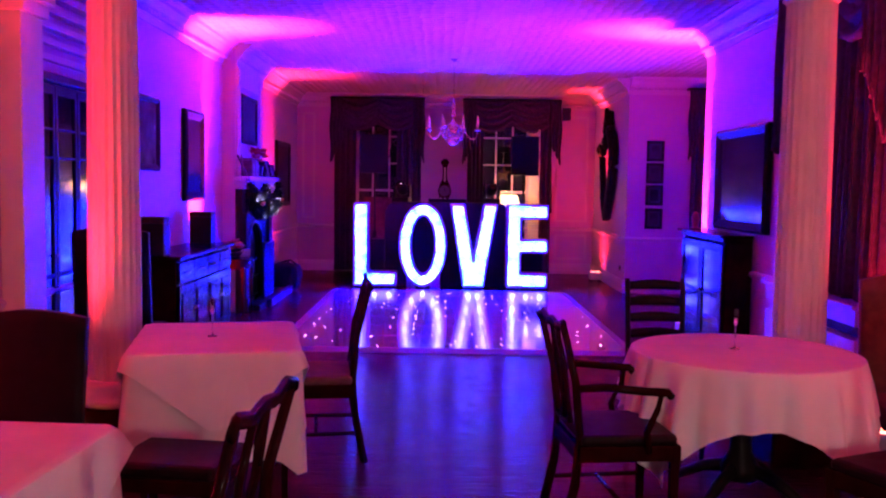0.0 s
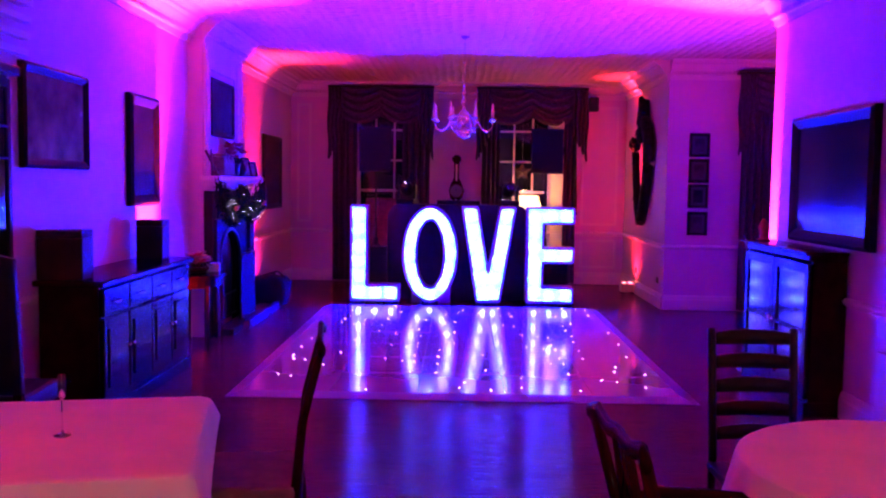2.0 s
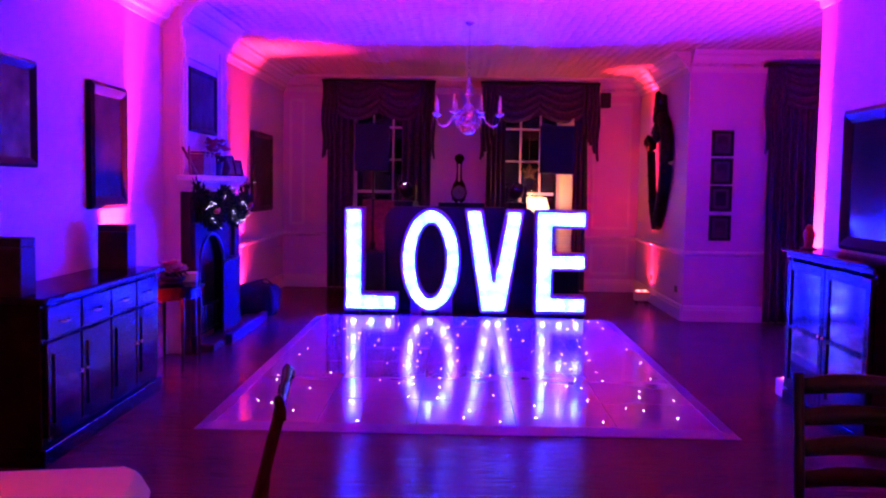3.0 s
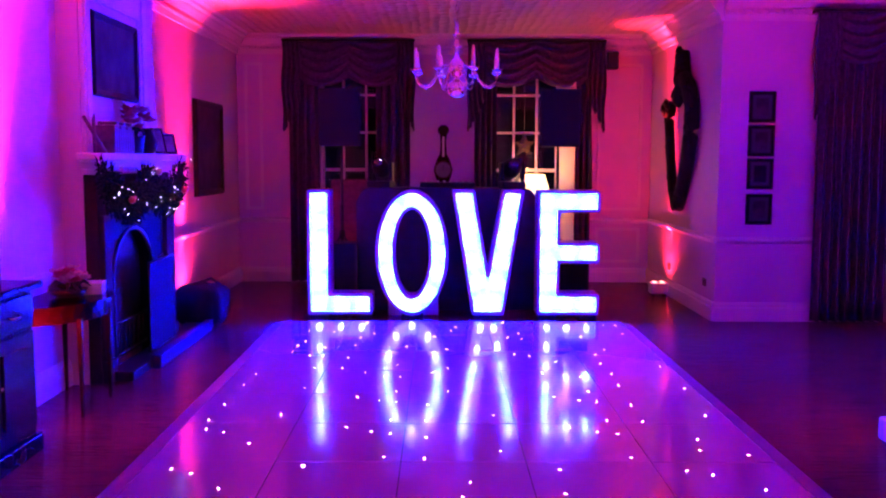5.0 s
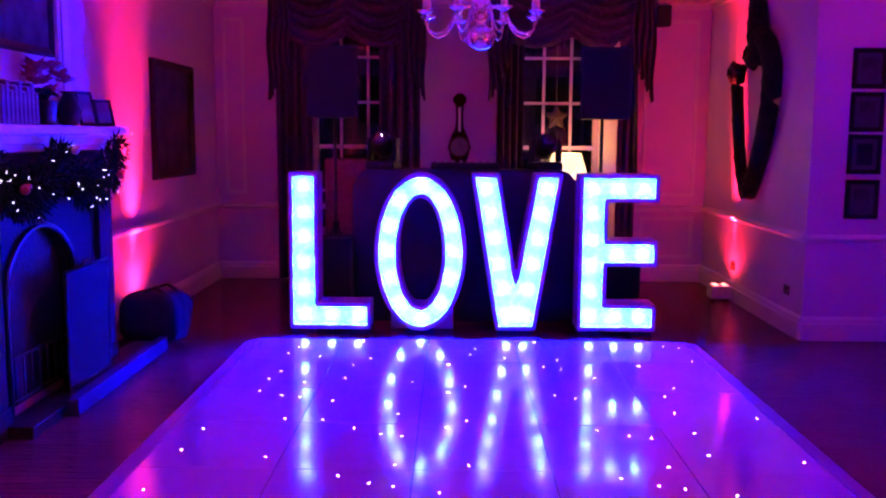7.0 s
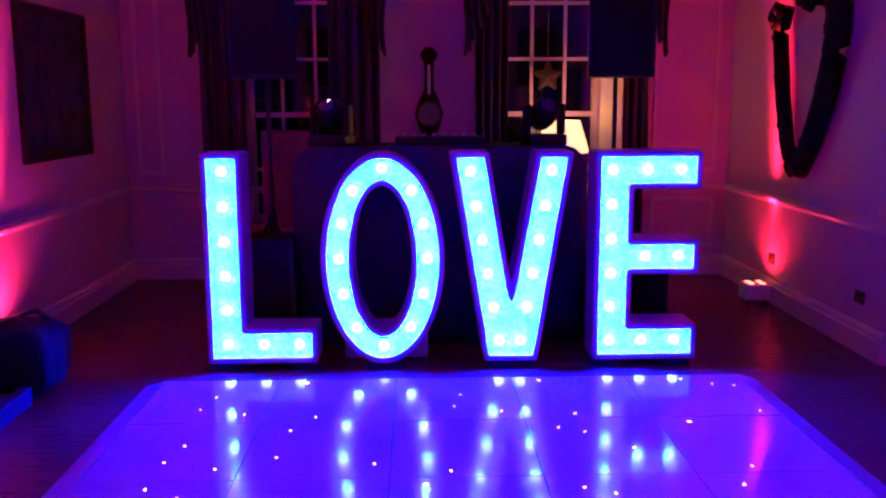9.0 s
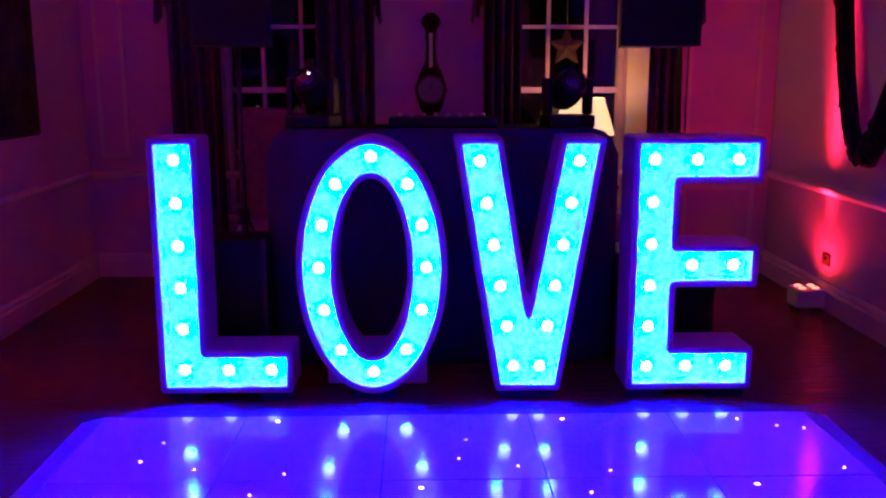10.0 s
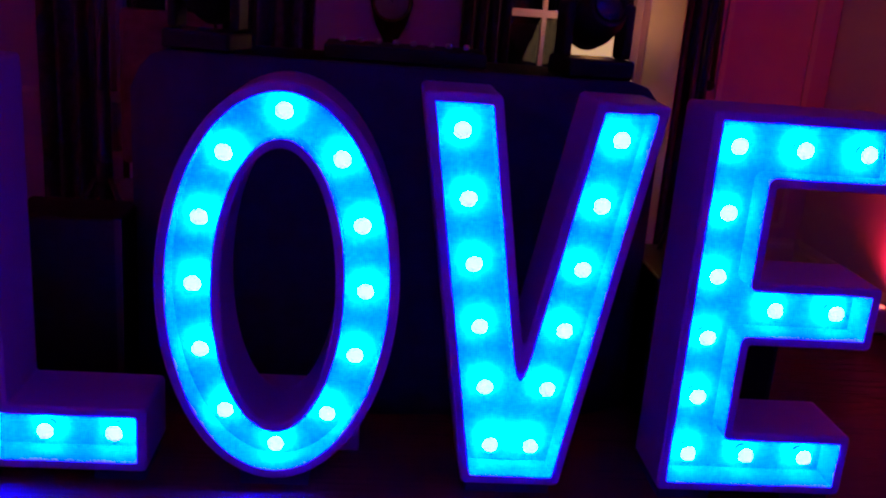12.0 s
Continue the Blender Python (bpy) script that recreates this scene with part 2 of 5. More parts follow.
# ---- mesh helpers ----
class Geo:
    """Collects vertices and faces of one mesh."""

    def __init__(self):
        self.v, self.f, self.smooth = [], [], []

    def add(self, verts, faces, smooth=False):
        o = len(self.v)
        self.v += [tuple(p) for p in verts]
        self.f += [tuple(i + o for i in f) for f in faces]
        self.smooth += [smooth] * len(faces)
        return self

    def box(self, x0, x1, y0, y1, z0, z1, m=None, bevel=0.0):
        if bevel:
            bm = bmesh.new()
            bmesh.ops.create_cube(bm, size=1)
            for w in bm.verts:
                w.co = Vector(((x0 + x1) / 2 + w.co.x * (x1 - x0), (y0 + y1) / 2 + w.co.y * (y1 - y0), (z0 + z1) / 2 + w.co.z * (z1 - z0)))
            bmesh.ops.bevel(bm, geom=bm.edges[:], offset=bevel, segments=2, affect="EDGES", profile=0.5)
            bm.verts.index_update()
            vs, fs = [w.co.copy() for w in bm.verts], [[w.index for w in f.verts] for f in bm.faces]
            bm.free()
        else:
            vs = [Vector((x, y, z)) for x in (x0, x1) for y in (y0, y1) for z in (z0, z1)]
            fs = [(0, 1, 3, 2), (4, 6, 7, 5), (0, 4, 5, 1), (2, 3, 7, 6), (0, 2, 6, 4), (1, 5, 7, 3)]
        if m:
            vs = [m @ p for p in vs]
        return self.add(vs, fs)

    def lathe(self, profile, cx=0, cy=0, seg=20, m=None, sx=1.0, sy=1.0, caps=True):
        vs, fs, n = [], [], len(profile)
        for k in range(seg):
            a = 2 * math.pi * k / seg
            for r, z in profile:
                vs.append(Vector((cx + r * sx * math.cos(a), cy + r * sy * math.sin(a), z)))
        for k in range(seg):
            for i in range(n - 1):
                a, b = k * n + i, ((k + 1) % seg) * n + i
                fs.append((a, b, b + 1, a + 1))
        if caps:
            fs.append(tuple(k * n for k in reversed(range(seg))))
            fs.append(tuple(k * n + n - 1 for k in range(seg)))
        if m:
            vs = [m @ p for p in vs]
        self.add(vs, fs, True)
        if caps:
            self.smooth[-2:] = [False, False]
        return self

    def ball(self, c, r, seg=12, rings=8, sz=1.0):
        prof = [(max(1e-4, r * math.sin(math.pi * i / rings)), c[2] - sz * r * math.cos(math.pi * i / rings)) for i in range(rings + 1)]
        return self.lathe(prof, c[0], c[1], seg)

    def tube(self, pts, r, seg=8, r2=None, flat=1.0):
        """A rod along points; r2: radius at the end."""
        pts = [Vector(p) for p in pts]
        vs, fs, n = [], [], len(pts)
        up = Vector((0, 0, 1))
        for i, p in enumerate(pts):
            d = (pts[min(i + 1, n - 1)] - pts[max(i - 1, 0)]).normalized()
            ref = up if abs(d.z) < 0.95 else Vector((1, 0, 0))
            u = d.cross(ref).normalized()
            w = u.cross(d)
            q = r if r2 is None else r + (r2 - r) * i / (n - 1)
            for k in range(seg):
                a = 2 * math.pi * (k + 0.5) / seg
                vs.append(p + u * math.cos(a) * q * flat + w * math.sin(a) * q)
        for i in range(n - 1):
            for k in range(seg):
                a, b = i * seg + k, i * seg + (k + 1) % seg
                fs.append((a, b, b + seg, a + seg))
        fs += [tuple(reversed(range(seg))), tuple(range((n - 1) * seg, n * seg))]
        return self.add(vs, fs, seg > 4)

    def sheet(self, fn, nu, nv, thick=None):
        """A grid of fn(u, v) for u and v from 0 to 1; thick: offset of a second side."""
        g = [fn(i / nu, j / nv) for j in range(nv + 1) for i in range(nu + 1)]
        w = nu + 1
        fs = [(j * w + i, j * w + i + 1, (j + 1) * w + i + 1, (j + 1) * w + i) for j in range(nv) for i in range(nu)]
        if thick is None:
            return self.add(g, fs, True)
        n, t = len(g), Vector(thick)
        g2 = [Vector(p) + t for p in g]
        fs2 = [tuple(reversed([k + n for k in f])) for f in fs]
        rim = [*range(w)] + [j * w + nu for j in range(1, nv + 1)] + [nv * w + i for i in range(nu - 1, -1, -1)] + [j * w for j in range(nv - 1, 0, -1)]
        side = [(rim[k], rim[k - 1], rim[k - 1] + n, rim[k] + n) for k in range(len(rim))]
        return self.add([Vector(p) for p in g] + g2, fs + fs2 + side, True)

    def data(self, name, mat, weld=False):
        me = bpy.data.meshes.new(name)
        me.from_pydata(self.v, [], self.f)
        me.polygons.foreach_set("use_smooth", self.smooth)
        if weld:
            bm = bmesh.new()
            bm.from_mesh(me)
            bmesh.ops.remove_doubles(bm, verts=bm.verts[:], dist=1e-5)
            for e in bm.edges:
                e.smooth = e.is_manifold and e.calc_face_angle(0) < 0.6
            bm.to_mesh(me)
            bm.free()
        me.materials.append(mat)
        me.update()
        return me


def part(name, geo, mat, parent=None, label="", kind="", weld=False):
    ob = new(name, geo.data(name, mat, weld))
    if parent:
        ob.parent = parent
    return tagged(ob, label, kind=kind)


def thing(name, label, category, m=None, group="", kind=""):
    ob = new(name)
    ob.empty_display_size = 0.1
    if m:
        ob.matrix_basis = m
    return tagged(ob, label, category, group, kind)


def whole(name, geo, mat, label, category="", group="", kind="", m=None):
    ob = new(name, geo.data(name, mat))
    if m:
        ob.matrix_basis = m
    return tagged(ob, label, category, group, kind)


def B(*a, **k):
    return Geo().box(*a, **k)


# ---- the shell of the room ----
LX, RX, FY, BY, H = -2.55, 2.87, 15.42, -3.6, 3.2
PY, AX, WY = 8.66, 5.3, 12.5   # end of the right wall, alcove's outer wall, wall with the four pictures
FX = 2.84                      # right wall of the far bay
whole("floor", B(LX - 0.2, AX + 0.2, BY - 0.2, FY + 0.2, -0.12, 0), FLOOR, "dark reddish polished wooden floorboards", "floor", kind="structure")
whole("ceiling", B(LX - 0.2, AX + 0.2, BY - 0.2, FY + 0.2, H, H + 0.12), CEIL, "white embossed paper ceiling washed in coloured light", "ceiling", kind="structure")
WLAB = "white painted plaster wall, coloured light mixed into its paint"
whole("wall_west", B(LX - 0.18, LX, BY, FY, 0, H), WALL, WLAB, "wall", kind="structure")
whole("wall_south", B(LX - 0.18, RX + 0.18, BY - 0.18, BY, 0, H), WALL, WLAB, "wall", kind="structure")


def wall_with_holes(name, axis, c0, c1, a0, a1, holes, label=WLAB):
    """A wall between c0 and c1 (its thickness) from a0 to a1, with openings (from, to, bottom, top)."""
    g = Geo()

    def piece(p, q, z0, z1):
        if q - p > 1e-4 and z1 - z0 > 1e-4:
            if axis == "x":
                g.box(p, q, c0, c1, z0, z1)
            else:
                g.box(c0, c1, p, q, z0, z1)
    at = a0
    for h0, h1, z0, z1 in holes:
        piece(at, h0, 0, H)
        piece(h0, h1, 0, z0)
        piece(h0, h1, z1, H)
        at = h1
    piece(at, a1, 0, H)
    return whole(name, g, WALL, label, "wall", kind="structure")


WIN_L, WIN_R = (-1.485, -0.585), (0.76, 1.66)
WZ0, WZ1 = 0.5, 2.9
wall_with_holes("wall_north", "x", FY, FY + 0.3, LX, AX + 0.2, [(*WIN_L, WZ0, WZ1), (*WIN_R, WZ0, WZ1)])
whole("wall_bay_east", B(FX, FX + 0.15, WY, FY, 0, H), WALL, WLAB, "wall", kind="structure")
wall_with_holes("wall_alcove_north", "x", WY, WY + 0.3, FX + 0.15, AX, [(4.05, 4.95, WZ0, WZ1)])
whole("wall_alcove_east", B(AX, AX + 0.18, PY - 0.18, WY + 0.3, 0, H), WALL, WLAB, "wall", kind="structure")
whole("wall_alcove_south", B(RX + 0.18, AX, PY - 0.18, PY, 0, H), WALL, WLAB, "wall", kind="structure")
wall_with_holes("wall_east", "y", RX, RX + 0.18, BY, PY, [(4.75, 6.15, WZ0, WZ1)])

# mouldings: (distance from wall, height) profiles swept along straight runs
CORNICE = [(0, -0.24), (0.02, -0.24), (0.03, -0.19), (0.05, -0.17), (0.05, -0.15), (0.09, -0.12), (0.12, -0.08), (0.13, -0.06), (0.17, -0.05), (0.18, -0.02), (0.21, 0), (0, 0)]
SKIRT = [(0, 0), (0.03, 0), (0.03, 0.13), (0.022, 0.15), (0.022, 0.165), (0.01, 0.19), (0, 0.19)]
DADO = [(0, 0), (0.012, 0.005), (0.03, 0.03), (0.03, 0.045), (0.015, 0.06), (0, 0.065)]


def moulding(name, prof, z, p, q, nx, ny, label, cat):
    """A moulding along the floor line p-q, its profile standing out along (nx, ny)."""
    g = Geo()
    vs = [Vector((a[0] + nx * d, a[1] + ny * d, z + h)) for a in (p, q) for d, h in prof]
    n = len(prof)
    g.add(vs, [(i, (i + 1) % n, n + (i + 1) % n, n + i) for i in range(n)] + [tuple(reversed(range(n))), tuple(range(n, 2 * n))])
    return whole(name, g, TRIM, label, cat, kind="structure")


BX, BY0, BY1 = -2.40, 9.85, 11.5   # chimney breast
whole("wall_chimney_breast", B(LX, BX, BY0, BY1, 0, H), WALL, "shallow plastered chimney breast", "wall", kind="structure")
RUNS = [((LX, BY), (LX, BY0), 1, 0), ((BX, BY0), (BX, BY1), 1, 0), ((LX, BY1), (LX, FY), 1, 0), ((LX + 0.03, FY), (FX - 0.03, FY), 0, -1),
        ((FX, WY), (FX, FY), -1, 0), ((FX, WY), (AX, WY), 0, -1), ((AX, PY), (AX, WY), -1, 0), ((RX, BY), (RX, PY), -1, 0), ((LX, BY), (RX, BY), 0, 1)]
for p, q, nx, ny in RUNS:
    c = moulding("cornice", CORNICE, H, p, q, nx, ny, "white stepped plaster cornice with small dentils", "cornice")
    L, g = Vector((q[0] - p[0], q[1] - p[1], 0)), Geo()
    u = L.normalized()
    for k in range(int(L.length / 0.075)):
        o = Vector((p[0], p[1], H - 0.147)) + u * (0.04 + 0.075 * k)
        vs = [o + u * s + Vector((nx, ny, 0)) * t + Vector((0, 0, h)) for s in (0, 0.042) for t in (0.052, 0.086) for h in (-0.035, 0)]
        g.add(vs, [(0, 1, 3, 2), (4, 6, 7, 5), (0, 4, 5, 1), (2, 3, 7, 6), (0, 2, 6, 4), (1, 5, 7, 3)])
    part("dentil_row", g, TRIM, c, kind="stuff")
for p, q, nx, ny in RUNS:
    if p[0] != BX:
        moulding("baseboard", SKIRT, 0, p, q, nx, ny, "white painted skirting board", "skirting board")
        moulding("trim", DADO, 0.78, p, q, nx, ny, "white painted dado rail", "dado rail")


def wall_panel(p, q, z0, z1, nx, ny):
    """A raised rectangular panel moulding on a wall."""
    g = Geo()
    L = Vector((q[0] - p[0], q[1] - p[1], 0))
    u, n, w, d = L.normalized(), Vector((nx, ny, 0)), 0.035, 0.016
    o = Vector((p[0], p[1], 0))
    for a, b, c, e in ((0, L.length, z0, z0 + w), (0, L.length, z1 - w, z1), (0, w, z0 + w, z1 - w), (L.length - w, L.length, z0 + w, z1 - w)):
        vs = [o + u * s + n * t + Vector((0, 0, h)) for s in (a, b) for t in (0, d) for h in (c, e)]
        g.add(vs, [(0, 1, 3, 2), (4, 6, 7, 5), (0, 4, 5, 1), (2, 3, 7, 6), (0, 2, 6, 4), (1, 5, 7, 3)])
    whole("trim", g, TRIM, "white painted wall panel moulding", "panel moulding", kind="structure")


wall_panel((2.14, FY), (2.72, FY), 0.95, 2.85, 0, -1)
wall_panel((2.14, FY), (2.72, FY), 0.26, 0.72, 0, -1)
wall_panel((-2.45, FY), (-2.22, FY), 0.95, 2.85, 0, -1)


# ---- windows ----
def window(name, x0, x1, cols=3, axis="x", at=FY, sgn=1, label="tall sash window with white glazing bars against the night"):
    """A sash window in an opening from x0 to x1; sgn: towards the outside."""
    w = thing(name, label, "window", kind="structure")
    rowz = [0.5, 0.98, 1.47, 1.96, 2.45, 2.9]

    def bx(g, a0, a1, d0, d1, z0, z1):
        d0, d1 = sorted((at + sgn * d0, at + sgn * d1))
        return g.box(a0, a1, d0, d1, z0, z1) if axis == "x" else g.box(d0, d1, a0, a1, z0, z1)
    g = Geo()
    for a, b in ((x0, x0 + 0.045), (x1 - 0.045, x1)):
        bx(g, a, b, 0.12, 0.2, WZ0, WZ1)
    for a, b in ((WZ0, WZ0 + 0.06), (WZ1 - 0.05, WZ1)):
        bx(g, x0 + 0.045, x1 - 0.045, 0.12, 0.2, a, b)
    part("window_frame", g, TRIM, w)
    part("window_sill", bx(Geo(), x0 - 0.05, x1 + 0.05, -0.05, 0.12, WZ0 - 0.04, WZ0), TRIM, w)
    for i in range(1, cols):
        c = x0 + (x1 - x0) * i / cols
        part("glazing_bar", bx(Geo(), c - 0.014, c + 0.014, 0.135, 0.175, WZ0 + 0.06, WZ1 - 0.05), TRIM, w)
    for z in rowz[1:-1]:
        t = 0.022 if abs(z - 1.47) < 0.01 else 0.014
        part("glazing_bar", bx(Geo(), x0 + 0.045, x1 - 0.045, 0.13, 0.18, z - t, z + t), TRIM, w)
    for i in range(cols):
        for z0, z1 in zip(rowz, rowz[1:]):
            a, b = x0 + (x1 - x0) * i / cols, x0 + (x1 - x0) * (i + 1) / cols
            p = part("pane", bx(Geo(), a + 0.012, b - 0.012, 0.15, 0.154, z0 + 0.012, z1 - 0.012), GLASS, w)
            p.visible_shadow = False
    return w


window("window_1", *WIN_L)
window("window_2", *WIN_R)
window("window_3", 4.05, 4.95, at=WY)
window("window_4", 4.75, 6.15, 4, axis="y", at=RX)
whole("backdrop", B(LX - 3, AX + 4, FY + 5, FY + 5.1, -1, 6), plain("night_dark", Base_Color=(0.004, 0.005, 0.012, 1), Roughness=1.0), "dark night garden beyond the windows", "backdrop", kind="structure")


def drape(a0, a1, z0, z1, at, nrm, folds, axis="x", depth=0.05, label="", flare=0.0, name="curtain", mat=None):
    """A hanging curtain from a0 to a1 with folds; nrm: the side it stands out to."""
    rnd = random.Random(int(a0 * 100) + 7)
    ph, k2 = rnd.random() * 6, rnd.uniform(1.6, 2.3)

    def fn(u, v):
        z = z0 + (z1 - z0) * v
        s = a0 + (a1 - a0) * u + flare * (1 - v) * (u - 0.5)
        d = depth * (1.1 + math.sin(2 * math.pi * folds * u + ph + 0.5 * math.sin(3 * v)) + 0.35 * math.sin(2 * math.pi * folds * k2 * u + 2 * v)) * (0.75 + 0.25 * (1 - v))
        c = at + nrm * (0.06 + d)
        return Vector((s, c, z)) if axis == "x" else Vector((c, s, z))
    g = Geo().sheet(fn, int(folds * 10), 14, thick=(0, -nrm * 0.012, 0) if axis == "x" else (-nrm * 0.012, 0, 0))
    return whole(name, g, mat or DRAPE, label or "dark plum patterned curtain hanging in folds", "curtain")


def valance(a0, a1, at, nrm, axis="x", top=3.1, mid=2.56, low=1.99, tail=0.24):
    """A pelmet of two swags between pleated tails that hang lower at both ends."""
    def put(sv, dv, z):
        return Vector((sv, at + nrm * dv, z)) if axis == "x" else Vector((at + nrm * dv, sv, z))

    back = (0, -nrm * 0.012, 0) if axis == "x" else (-nrm * 0.012, 0, 0)

    def swag(b0, b1):
        def fn(u, v):
            sag = math.sin(math.pi * u)
            bot = mid + 0.10 - 0.13 * sag
            z = bot + (top - bot) * v
            d = 0.145 + 0.028 * math.sin(2 * math.pi * 4.5 * (v + 0.22 * sag)) * sag ** 0.5 + 0.02 * (1 - v)
            return put(b0 + (b1 - b0) * u, d, z)
        return Geo().sheet(fn, 30, 26, thick=back)

    def jabot(b0, b1, outer):
        def fn(u, v):
            w = u if outer > 0 else 1 - u
            step = math.floor(w * 3.999) / 3
            bot = low + (mid - low) * 0.62 * (1 - step) + 0.03 * math.sin(2 * math.pi * 4 * w)
            z = bot + (top - bot) * v
            return put(b0 + (b1 - b0) * u + 0.012 * math.sin(9 * v + 3 * u), 0.185 + 0.026 * math.sin(2 * math.pi * 4 * u + 0.8) * (1.25 - 0.5 * v), z)
        return Geo().sheet(fn, 36, 12, thick=back)
    v = thing("valance", "plum brocade pelmet with swags and pleated hanging tails", "valance")
    half = (a0 + a1) / 2
    part("swag", swag(a0 + tail * 0.5, half + 0.03), DRAPE, v)
    part("swag", swag(half - 0.03, a1 - tail * 0.5), DRAPE, v)
    part("tail", jabot(a0, a0 + tail, -1), DRAPE, v)
    part("tail", jabot(a1 - tail, a1, 1), DRAPE, v)
    c0, c1 = sorted((at + nrm * 0.004, at + nrm * 0.2))
    part("board", B(a0, a1, c0, c1, top, top + 0.03) if axis == "x" else B(c0, c1, a0, a1, top, top + 0.03), OAK, v)


for a0, a1, left, right, f0, f1 in ((-1.93, -0.24, (-1.86, -1.47), (-0.74, -0.30), 4, 4), (0.43, 2.20, (0.53, 0.82), (1.80, 2.04), 4, 3)):
    valance(a0, a1, FY, -1)
    drape(*left, 0.02, 3.0, FY, -1, f0)
    drape(*right, 0.02, 3.0, FY, -1, f1)
valance(3.68, 5.25, WY, -1, top=3.02, low=2.02)
drape(3.76, 4.48, 0.02, 2.95, WY, -1, 8)
drape(4.52, 5.2, 0.02, 2.95, WY, -1, 7)
valance(4.3, 6.12, RX, -1, axis="y", low=1.88, tail=0.36)
drape(4.36, 5.2, 0.87, 3.0, RX, -1, 8, axis="y")
drape(5.45, 5.92, 0.87, 3.0, RX, -1, 5, axis="y")

# ---- columns, pilaster and beam ----
def column(x, y):
    c = thing("column", "fluted cream painted column on a dark plinth", "column", pose(x, y, 0), "columns", kind="structure")
    g, n, r = Geo(), 96, 0.155
    zs = [0.42, 1.2, 2.0, 2.62]
    for i, z in enumerate(zs):
        t = 1 - 0.1 * i / 3
        g.v += [(t * (r - 0.012 * abs(math.sin(10 * a)) ** 0.6 * 1.0) * math.cos(a), t * (r - 0.012 * abs(math.sin(10 * a)) ** 0.6) * math.sin(a), z) for a in (2 * math.pi * k / n for k in range(n))]
    g.f = [(i * n + k, i * n + (k + 1) % n, (i + 1) * n + (k + 1) % n, (i + 1) * n + k) for i in range(3) for k in range(n)]
    g.smooth = [True] * len(g.f)
    part("shaft", g, STONE, c)
    part("base", Geo().lathe([(0.19, 0.27), (0.2, 0.3), (0.19, 0.33), (0.165, 0.35), (0.175, 0.38), (0.16, 0.42)], seg=40), STONE, c)
    part("plinth", B(-0.2, 0.2, -0.2, 0.2, 0, 0.27, bevel=0.012), MAHOG, c, "dark wooden plinth")
    part("capital", Geo().lathe([(0.14, 2.62), (0.16, 2.64), (0.145, 2.67), (0.15, 2.74), (0.2, 2.8), (0.22, 2.83), (0.22, 2.87)], seg=40), STONE, c)
    part("abacus", B(-0.23, 0.23, -0.23, 0.23, 2.87, 2.93, bevel=0.006), STONE, c)


column(-1.81, 4.2)
column(2.16, 4.18)
whole("beam", B(LX, RX, 4.0, 4.4, 2.93, H), WALL, "white painted ceiling beam over the columns", "beam", kind="structure")
pil = thing("pilaster", "cream painted wall pilaster with moulded capital", "pilaster", kind="structure")
part("shaft", B(LX, LX + 0.14, 4.37, 4.67, 0.2, 2.55, bevel=0.008), STONE, pil)
part("capital", Geo().box(LX, LX + 0.17, 4.34, 4.70, 2.55, 2.63, bevel=0.01).box(LX, LX + 0.2, 4.30, 4.73, 2.63, 2.75, bevel=0.015).box(LX, LX + 0.22, 4.27, 4.75, 2.75, 2.926), STONE, pil)
part("base", B(LX, LX + 0.18, 4.33, 4.71, 0, 0.2, bevel=0.01), STONE, pil)

# ---- light-up letters ----
LY, DEPTH, TRAYD, RIM = 12.53, 0.26, 0.11, 0.03   # front plane, body depth, tray depth, rim width


def offset(poly, d):
    """Moves every side of a polygon (anticlockwise) outwards by d."""
    n, out = len(poly), []
    for i in range(n):
        a, b, c = (Vector(poly[(i + k) % n]) for k in (-1, 0, 1))
        e, f = (b - a).normalized(), (c - b).normalized()
        n1, n2 = Vector((e.y, -e.x)), Vector((f.y, -f.x))
        out.append(b + (n1 + n2) * d / (1 + n1.dot(n2)))
    return out


def fillet(poly, r, seg=4):
    """Rounds the corners; the radius differs at inner and outer corners."""
    n, out = len(poly), []
    for i in range(n):
        a, b, c = (Vector(poly[(i + k) % n]) for k in (-1, 0, 1))
        e, f = (a - b).normalized(), (c - b).normalized()
        half = math.acos(max(-1, min(1, e.dot(f)))) / 2
        turn = (b - a).x * (c - b).y - (b - a).y * (c - b).x
        t = min((r[0] if turn > 0 else r[1]) / math.tan(half), 0.45 * min((a - b).length, (c - b).length))
        p, q = b + e * t, b + f * t
        out += [p.lerp(b, s).lerp(b.lerp(q, s), s) for s in (k / seg for k in range(seg + 1))]
    return out


def ellipse(a, b, n=72):
    return [Vector((a * math.cos(2 * math.pi * k / n), b * math.sin(2 * math.pi * k / n))) for k in range(n)]


def ring(g, lo, ylo, hi, yhi, flip=False, smooth=True):
    n = len(lo)
    vs = [(p[0], ylo, p[1]) for p in lo] + [(p[0], yhi, p[1]) for p in hi]
    fs = [(i, (i + 1) % n, n + (i + 1) % n, n + i) for i in range(n)]
    g.add(vs, [tuple(reversed(f)) for f in fs] if flip else fs, smooth)


def face(g, lo, y, flip=False):
    g.add([(p[0], y, p[1]) for p in lo], [tuple(range(len(lo))) if not flip else tuple(reversed(range(len(lo))))])


